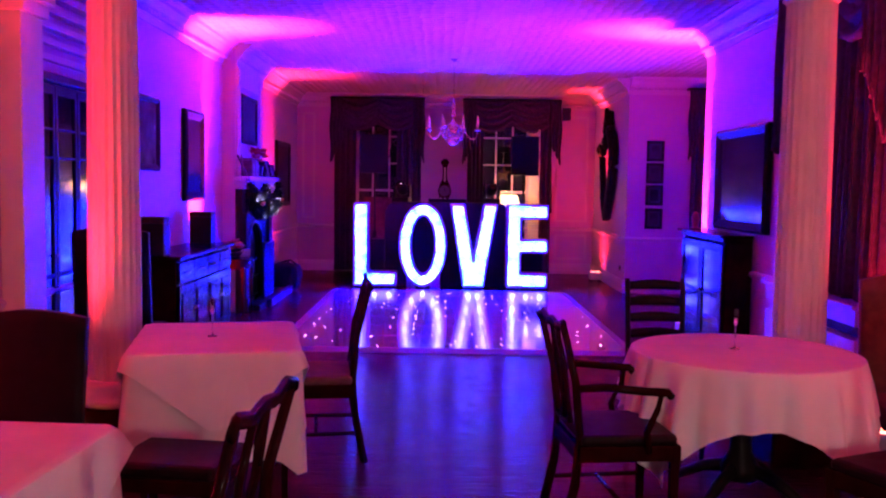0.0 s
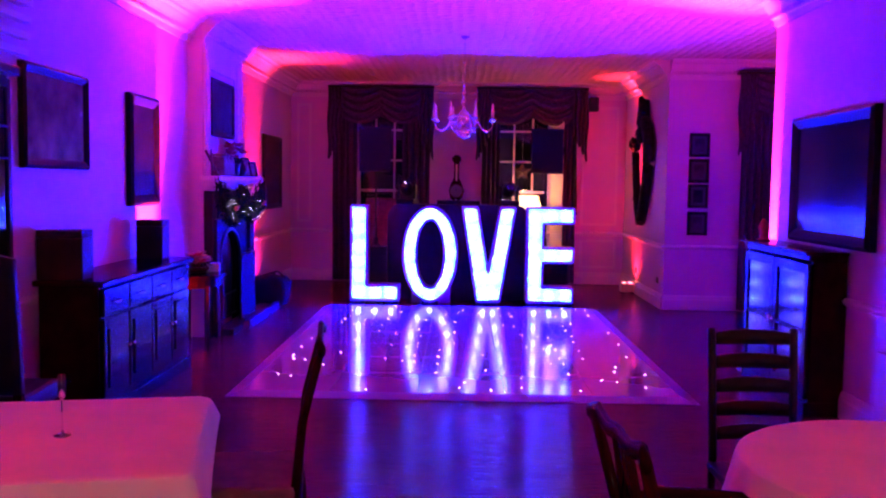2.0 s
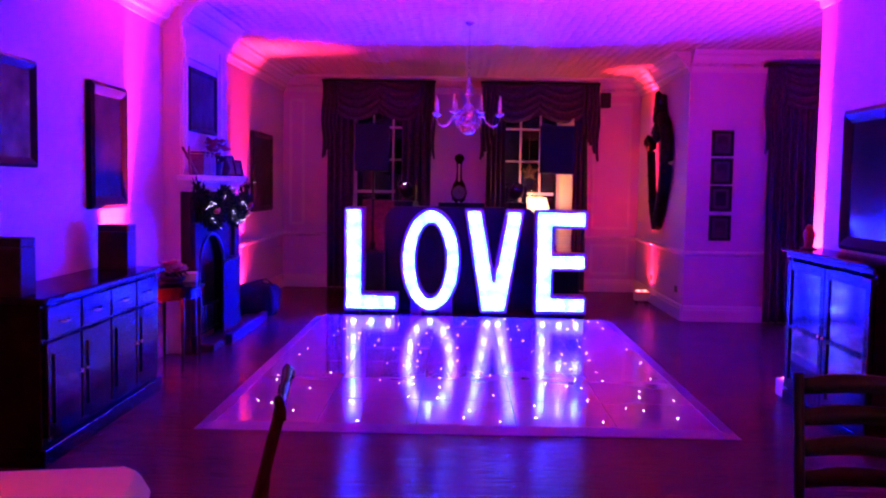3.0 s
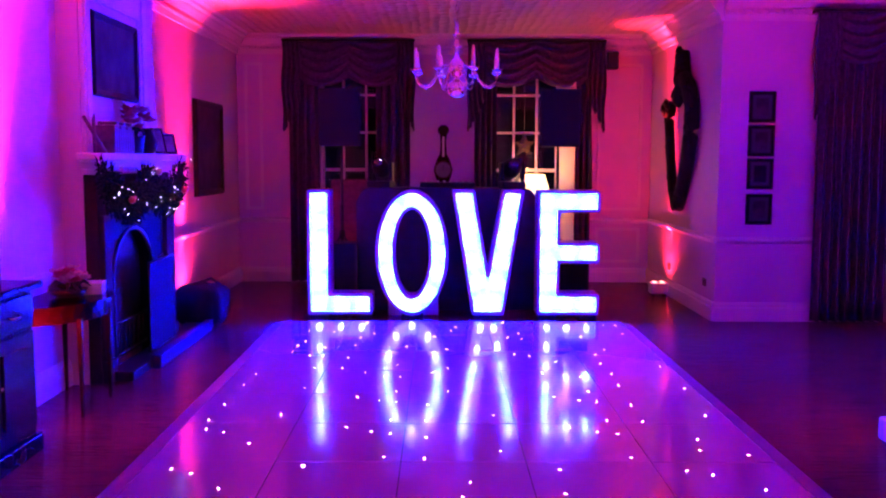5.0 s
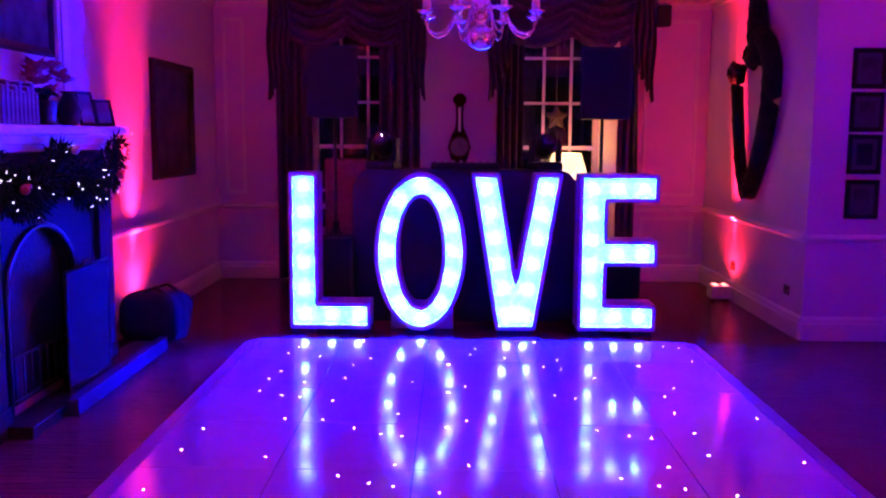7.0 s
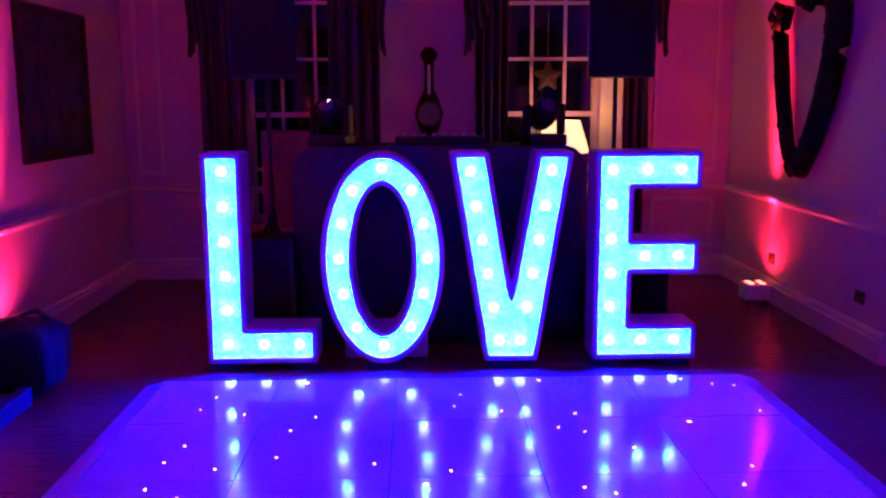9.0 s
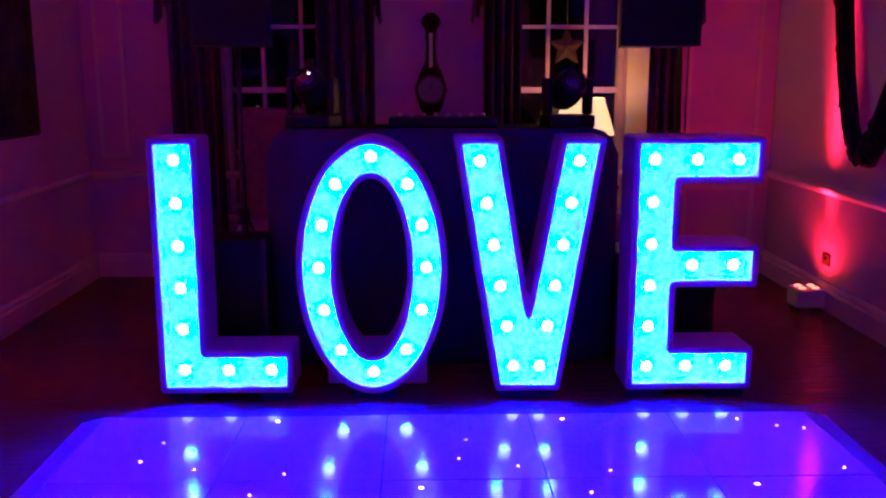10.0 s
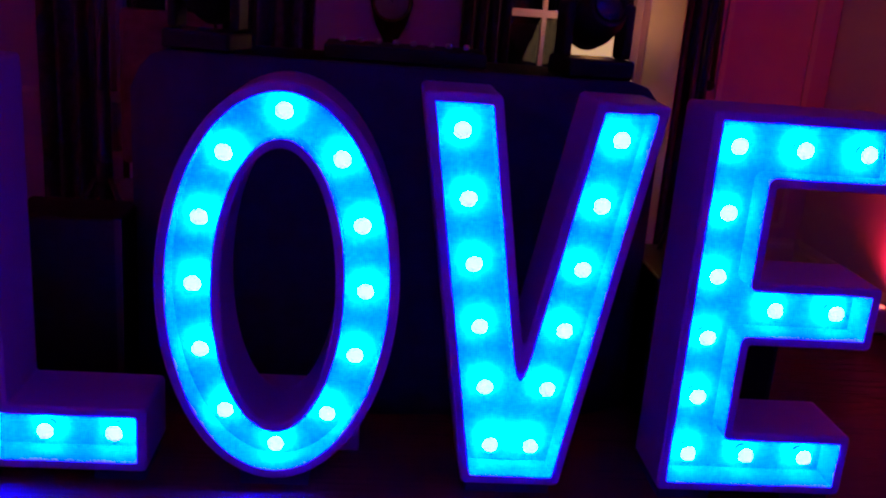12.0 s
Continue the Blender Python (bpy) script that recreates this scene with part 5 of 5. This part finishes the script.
# ---- chairs ----
def dining_chair(m, arms=False, seat=None, label="dark mahogany dining chair with a pierced splat back", group="dining chairs"):
    """Seat centre over the origin, back along -y."""
    t = thing("dining_chair", label, "chair", m, group)
    part("seat", B(-0.24, 0.24, -0.2, 0.24, 0.425, 0.475, bevel=0.02), seat or LEATHER, t, "drop-in seat")
    part("seat_frame", Geo().box(-0.25, 0.25, 0.21, 0.25, 0.36, 0.43, bevel=0.005).box(-0.25, -0.21, -0.21, 0.21, 0.36, 0.43, bevel=0.005).box(0.21, 0.25, -0.21, 0.21, 0.36, 0.43, bevel=0.005).box(-0.22, 0.22, -0.22, -0.18, 0.36, 0.43, bevel=0.005), MAHOG, t)
    for sx in (-1, 1):
        part("front_leg", Geo().tube([(sx * 0.225, 0.225, 0.43), (sx * 0.225, 0.225, 0.2), (sx * 0.225, 0.225, 0)], 0.03, 4, 0.02), MAHOG, t)
        part("back_post", Geo().tube([(sx * 0.2, -0.27, 0), (sx * 0.2, -0.215, 0.25), (sx * 0.205, -0.2, 0.45), (sx * 0.215, -0.225, 0.7), (sx * 0.235, -0.29, 0.95)], 0.024, 6, 0.017), MAHOG, t)
        part("stretcher", Geo().tube([(sx * 0.22, 0.22, 0.16), (sx * 0.2, -0.235, 0.16)], 0.011, 6), MAHOG, t)
        if arms:
            part("arm_rest", Geo().tube([(sx * 0.212, -0.22, 0.68), (sx * 0.27, -0.1, 0.70), (sx * 0.285, 0.05, 0.685), (sx * 0.275, 0.17, 0.675), (sx * 0.26, 0.19, 0.655)], 0.018, 6, 0.02), MAHOG, t)
            part("arm_support", Geo().tube([(sx * 0.25, 0.1, 0.4), (sx * 0.275, 0.08, 0.5), (sx * 0.265, 0.13, 0.6), (sx * 0.277, 0.14, 0.67)], 0.016, 6), MAHOG, t)
    part("cross_stretcher", Geo().tube([(-0.21, 0.0, 0.16), (0.21, 0.0, 0.16)], 0.011, 6), MAHOG, t)
    part("top_rail", Geo().tube([(-0.26, -0.295, 0.945), (-0.2, -0.285, 0.965), (-0.1, -0.285, 0.94), (0, -0.285, 0.955), (0.1, -0.285, 0.94), (0.2, -0.285, 0.965), (0.26, -0.295, 0.945)], 0.024, 6, flat=0.6), MAHOG, t)
    part("shoe_rail", Geo().tube([(-0.2, -0.205, 0.48), (0.2, -0.205, 0.48)], 0.018, 6), MAHOG, t)
    for pts in ([(-0.07, 0.48), (-0.04, 0.6), (-0.075, 0.75), (-0.05, 0.93)], [(0.07, 0.48), (0.04, 0.6), (0.075, 0.75), (0.05, 0.93)], [(-0.06, 0.49), (0, 0.62), (0.06, 0.76), (0.0, 0.92)], [(0.06, 0.49), (0, 0.62), (-0.06, 0.76), (0.0, 0.92)]):
        part("splat_strap", Geo().tube([(x, -0.205 - 0.2 * max(0, z - 0.5) ** 1.2, z) for x, z in pts], 0.013, 6), MAHOG, t)
    return t


def ladder_chair(m):
    t = thing("ladder_back_chair", "dark ladder-back chair with five slats behind the round table", "chair", m)
    part("seat", B(-0.22, 0.22, -0.2, 0.22, 0.43, 0.465, bevel=0.012), LEATHER, t)
    for sx in (-1, 1):
        part("front_leg", Geo().tube([(sx * 0.2, 0.2, 0), (sx * 0.2, 0.2, 0.45)], 0.018, 8), OAK, t)
        part("back_post", Geo().tube([(sx * 0.19, -0.2, 0), (sx * 0.19, -0.2, 0.5), (sx * 0.195, -0.25, 0.98), (sx * 0.195, -0.255, 1.01)], 0.019, 8), OAK, t)
        part("stretcher", Geo().tube([(sx * 0.2, 0.2, 0.2), (sx * 0.19, -0.2, 0.2)], 0.011, 6), OAK, t)
    part("stretcher", Geo().tube([(-0.2, 0.2, 0.25), (0.2, 0.2, 0.25)], 0.011, 6), OAK, t)
    for k in range(5):
        z = 0.55 + 0.098 * k
        yb = -0.2 - 0.05 * (z - 0.5) / 0.48
        part("slat", Geo().sheet(lambda u, v: Vector((-0.185 + 0.37 * u, yb - 0.025 * math.sin(math.pi * u), z + (0.05 + 0.012 * math.sin(math.pi * u)) * v)), 8, 1, thick=(0, -0.01, 0)), OAK, t)


def leather_chair(m):
    """A high padded back in dark leather; back along -y."""
    t = thing("leather_chair", "high-backed chair padded in dark worn leather beside a laid table", "chair", m, "leather chairs")
    part("seat", B(-0.24, 0.24, -0.2, 0.24, 0.4, 0.48, bevel=0.025), LEATHER, t)
    part("backrest", Geo().sheet(lambda u, v: Vector((-0.235 + 0.47 * u, -0.20 - 0.07 * v + 0.015 * math.sin(math.pi * u) * math.sin(math.pi * v), 0.5 + (0.49 + 0.03 * math.sin(math.pi * u)) * v)), 14, 10, thick=(0, -0.055, 0)), LEATHER, t)
    for sx in (-1, 1):
        part("front_leg", Geo().tube([(sx * 0.215, 0.21, 0.42), (sx * 0.215, 0.21, 0)], 0.026, 4, 0.018), MAHOG, t)
        part("back_leg", Geo().tube([(sx * 0.215, -0.225, 0.52), (sx * 0.215, -0.2, 0.35), (sx * 0.215, -0.25, 0)], 0.026, 4, 0.02), MAHOG, t)
        part("stretcher", Geo().tube([(sx * 0.215, 0.2, 0.17), (sx * 0.215, -0.23, 0.17)], 0.012, 6), MAHOG, t)
    return t


CH = "dark mahogany dining chair with a pierced back beside a laid table"
tall = Matrix.Diagonal((1, 1, 1.05, 1))
dining_chair(pose(-0.63, 4.14, 0, 0, 0, 98) @ tall, seat=ROSE, label="dark mahogany dining chair with a faded rose seat")
dining_chair(pose(-0.685, 1.45, 0, 0, 0, 84) @ Matrix.Diagonal((1.12, 1, 1, 1)), label=CH)
dining_chair(pose(0.88, 3.12, 0, 0, 0, -84), arms=True, label="dark mahogany carver chair with arms drawn up to the round table")
leather_chair(pose(-1.62, 2.40, 0, 0, 0, 180))
leather_chair(pose(-2.16, 2.72, 0, 0, 0, 188))
leather_chair(pose(-2.02, 4.95, 0, 0, 0, 4) @ Matrix.Diagonal((1, 1, 1.25, 1)))
dining_chair(pose(2.0, 2.5, 0, 0, 0, 25), label=CH)
ladder_chair(pose(1.41, 4.27, 0, 0, 0, 182) @ Matrix.Diagonal((0.88, 1, 1, 1)))
up = thing("upholstered_chair", "rust-red upholstered high-backed chair beside the round table", "chair", pose(2.63, 3.62, 0, 0, 0, 170))
part("seat", B(-0.26, 0.26, -0.25, 0.25, 0.34, 0.47, bevel=0.03), REDCLOTH, up)
part("backrest", Geo().sheet(lambda u, v: Vector((-0.27 + 0.54 * u, -0.24 - 0.06 * v, 0.45 + (0.62 + 0.05 * math.sin(math.pi * u)) * v)), 12, 8, thick=(0, -0.07, 0)), REDCLOTH, up)
for sx in (-0.22, 0.22):
    for sy in (-0.24, 0.22):
        part("leg", Geo().tube([(sx, sy, 0.35), (sx, sy, 0)], 0.022, 4, 0.014), MAHOG, up)
st = thing("stool", "dark low stool with a leather pad pushed under the table", "stool", pose(-0.97, 2.58, 0, 0, 0, -8))
part("pad", B(-0.22, 0.22, -0.19, 0.19, 0.41, 0.47, bevel=0.02), LEATHER, st)
part("frame", B(-0.21, 0.21, -0.18, 0.18, 0.35, 0.41, bevel=0.006), MAHOG, st)
for sx in (-0.19, 0.19):
    for sy in (-0.16, 0.16):
        part("leg", Geo().tube([(sx, sy, 0.36), (sx, sy, 0)], 0.022, 4, 0.016), MAHOG, st)


# ---- laid tables ----
def square_cloth(w, d, hang, ease, seed, top=0.752):
    """A square cloth over a w x d table: flat on top, hanging in soft folds, longer at the corners."""
    rnd = random.Random(seed)
    ph = [rnd.random() * 6.28 for _ in range(4)]
    n, vs, fs = 64, [], []
    pts = []
    for k in range(n):
        a = 2 * math.pi * (k + 0.5) / n
        c, s = math.cos(a), math.sin(a)
        q = 1 / max(abs(c), abs(s))
        pts.append((c * q, s * q, a))
    levels = [(0.0, 0.0), (0.5, 0.0), (0.93, 0.0), (0.985, 0.002), (1.0, 0.012), (1.0, 0.05), (1.0, 0.25), (1.0, 0.5), (1.0, 0.75), (1.0, 1.0)]
    for r, h in levels:
        for px, py, a in pts:
            corner = min(abs(px), abs(py)) ** 6
            drop = (hang + ease * corner) * (h if h > 0.02 else 0) + (0.004 if h == 0.012 else 0)
            wave = (0.020 * math.sin(5 * a + ph[0]) + 0.014 * math.sin(9 * a + ph[1]) + 0.03 * corner) * (h if h > 0.02 else 0)
            out = 1 + wave / (w / 2) + 0.05 * (h if h > 0.02 else 0)
            vs.append(Vector((px * w / 2 * r * out, py * d / 2 * r * out, top - drop)))
    L = len(levels)
    for i in range(L - 1):
        for k in range(n):
            a, b = i * n + k, i * n + (k + 1) % n
            fs.append((a, a + n, b + n, b))
    return Geo().add(vs, fs, True)


def overlay_cloth(w, d, seed):
    """A smaller cloth laid cornerwise, whose points hang over the middle of each side."""
    n, vs, fs = 72, [], []
    for r in (0.0, 0.5, 0.9, 0.99, 1.0, 1.02, 1.02, 1.02, 1.02):
        i = len(vs) // n
        for k in range(n):
            a = 2 * math.pi * (k + 0.5) / n
            c, s = math.cos(a), math.sin(a)
            q = 1 / max(abs(c), abs(s))
            px, py = c * q, s * q
            m = min(abs(px), abs(py))
            h = max(0, i - 4) / 4
            drop = h * (0.05 + 0.33 * (1 - m)) + (0.004 if i == 4 else 0)
            f = 1 + h * (0.05 + 0.012 * math.sin(7 * a + seed) + 0.03 * m ** 6)
            vs.append(Vector((px * w / 2 * min(r, 1.005) * f, py * d / 2 * min(r, 1.005) * f, 0.757 - drop)))
    for i in range(8):
        for k in range(n):
            a, b = i * n + k, i * n + (k + 1) % n
            fs.append((a, a + n, b + n, b))
    return Geo().add(vs, fs, True)


def square_table(m, w, d):
    t = thing("square_table", "square dining table hidden under white linen", "table", m, "square tables")
    part("tabletop", B(-w / 2 + 0.012, w / 2 - 0.012, -d / 2 + 0.012, d / 2 - 0.012, 0.715, 0.745, bevel=0.006), MAHOG, t)
    for sx in (-1, 1):
        for sy in (-1, 1):
            part("leg", Geo().tube([(sx * (w / 2 - 0.08), sy * (d / 2 - 0.08), 0.72), (sx * (w / 2 - 0.08), sy * (d / 2 - 0.08), 0)], 0.03, 4, 0.02), MAHOG, t)
    whole("tablecloth", square_cloth(w, d, 0.5, 0.16, 4), CLOTH, "white linen tablecloth hanging nearly to the floor", "tablecloth", "tablecloths", m=m)
    whole("overlay_cloth", overlay_cloth(w + 0.004, d + 0.004, 2), CLOTH, "white linen overlay laid cornerwise with hanging points", "tablecloth", "overlay cloths", m=m @ pose(0, 0, 0.001))


square_table(pose(-1.08, 3.66, 0, 0, 0, 12), 0.82, 0.98)
square_table(pose(-1.47, 1.46, 0, 0, 0, -3), 0.96, 0.96)

rt = thing("round_table", "round dining table on a dark pedestal under white linen", "table", pose(1.62, 3.5, 0))
part("tabletop", Geo().lathe([(0.54, 0.715), (0.555, 0.725), (0.555, 0.738), (0.54, 0.745)], seg=48), MAHOG, rt)
part("pedestal", Geo().lathe([(0.09, 0.1), (0.1, 0.16), (0.055, 0.24), (0.05, 0.4), (0.075, 0.5), (0.06, 0.62), (0.12, 0.715)], seg=24), OAK, rt)
for k in range(4):
    a = math.radians(45 + 90 * k)
    part("foot", Geo().tube([(0.05 * math.cos(a), 0.05 * math.sin(a), 0.16), (0.2 * math.cos(a), 0.2 * math.sin(a), 0.12), (0.36 * math.cos(a), 0.36 * math.sin(a), 0.03)], 0.035, 8, 0.025), OAK, rt)
n, vs, fs = 240, [], []
for i, (r, h) in enumerate([(0, 0), (0.3, 0), (0.53, 0), (0.556, 0.004), (0.565, 0.02), (0.575, 0.15), (0.59, 0.4), (0.6, 0.7), (0.61, 1.0)]):
    for k in range(n):
        a = 2 * math.pi * k / n
        sq = 1 / max(abs(math.cos(a + 0.15)), abs(math.sin(a + 0.15)))
        hang = 0.26 + 0.84 * (sq - 1)
        f = ((0.014 + 0.17 * (sq - 1)) * math.sin(21 * a + 1) + 0.022 * math.sin(13 * a + 0.6) + 0.012 * math.sin(37 * a) + 0.18 * (sq - 1)) * max(0, h - 0.02)
        vs.append((r * math.cos(a) + f * math.cos(a), r * math.sin(a) + f * math.sin(a), 0.752 - (hang * h if h > 0.03 else h * 0.3)))
for i in range(8):
    for k in range(n):
        a, b = i * n + k, i * n + (k + 1) % n
        fs.append((a, a + n, b + n, b))
whole("tablecloth", Geo().add(vs, fs, True), CLOTH, "white square linen cloth draped in folds over the round table", "tablecloth", "tablecloths", m=pose(1.62, 3.5, 0))


def bud_vase(x, y):
    t = thing("bud_vase", "slim clear glass stem vase on a white tablecloth", "vase", pose(x, y, 0.762), "bud vases")
    part("foot", Geo().lathe([(0.027, 0), (0.027, 0.003), (0.006, 0.008), (0.0032, 0.02), (0.003, 0.115), (0.006, 0.122)], seg=20), VASEGLASS, t)
    part("tube", Geo().lathe([(0.006, 0.122), (0.0115, 0.13), (0.0125, 0.2), (0.0112, 0.2), (0.0100, 0.133), (0.001, 0.126)], seg=20, caps=False), VASEGLASS, t)


bud_vase(-1.10, 3.63)
bud_vase(1.57, 3.5)

# ---- uplighter cans and the unseen lamp added behind the camera ----
def can(x, y):
    t = thing("uplighter", "small white floor uplighter shining up the wall", "uplighter", pose(x, y, 0), "uplighters")
    part("case", B(-0.1, 0.1, -0.09, 0.09, 0.02, 0.15, bevel=0.015), CANWHITE, t)
    for sx in (-0.07, 0.07):
        part("rubber_foot", B(sx - 0.015, sx + 0.015, -0.06, 0.06, 0, 0.02), PLASTIC, t)
    for i in (-1, 1):
        for j in (-1, 1):
            part("lens", Geo().lathe([(0.024, 0.15), (0.024, 0.156), (0.012, 0.16)], i * 0.045, j * 0.04, seg=12), CANLENS, t)


# the last two cans are additions that stay out of view
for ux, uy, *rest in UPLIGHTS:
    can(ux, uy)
# unseen table and globe lamp, added for warm light on cloths and columns
serv = thing("lamp_stand_table", "unseen dark table added to carry the globe lamp", "table", pose(1.75, -0.75, 0))
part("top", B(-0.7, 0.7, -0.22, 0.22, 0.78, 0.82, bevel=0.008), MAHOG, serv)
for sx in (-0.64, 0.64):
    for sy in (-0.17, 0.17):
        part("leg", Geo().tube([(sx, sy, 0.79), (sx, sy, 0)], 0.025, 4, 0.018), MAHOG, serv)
pend = thing("stand_in_globe_lamp", "unseen warm globe lamp added to light the tables", "table lamp", pose(1.6, -0.7, 0.82))
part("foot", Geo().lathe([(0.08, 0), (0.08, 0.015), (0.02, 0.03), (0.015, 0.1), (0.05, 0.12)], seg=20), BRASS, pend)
part("globe", Geo().ball((0, 0, 0.26), 0.15, 20, 14), UNSEEN_GLOW, pend)
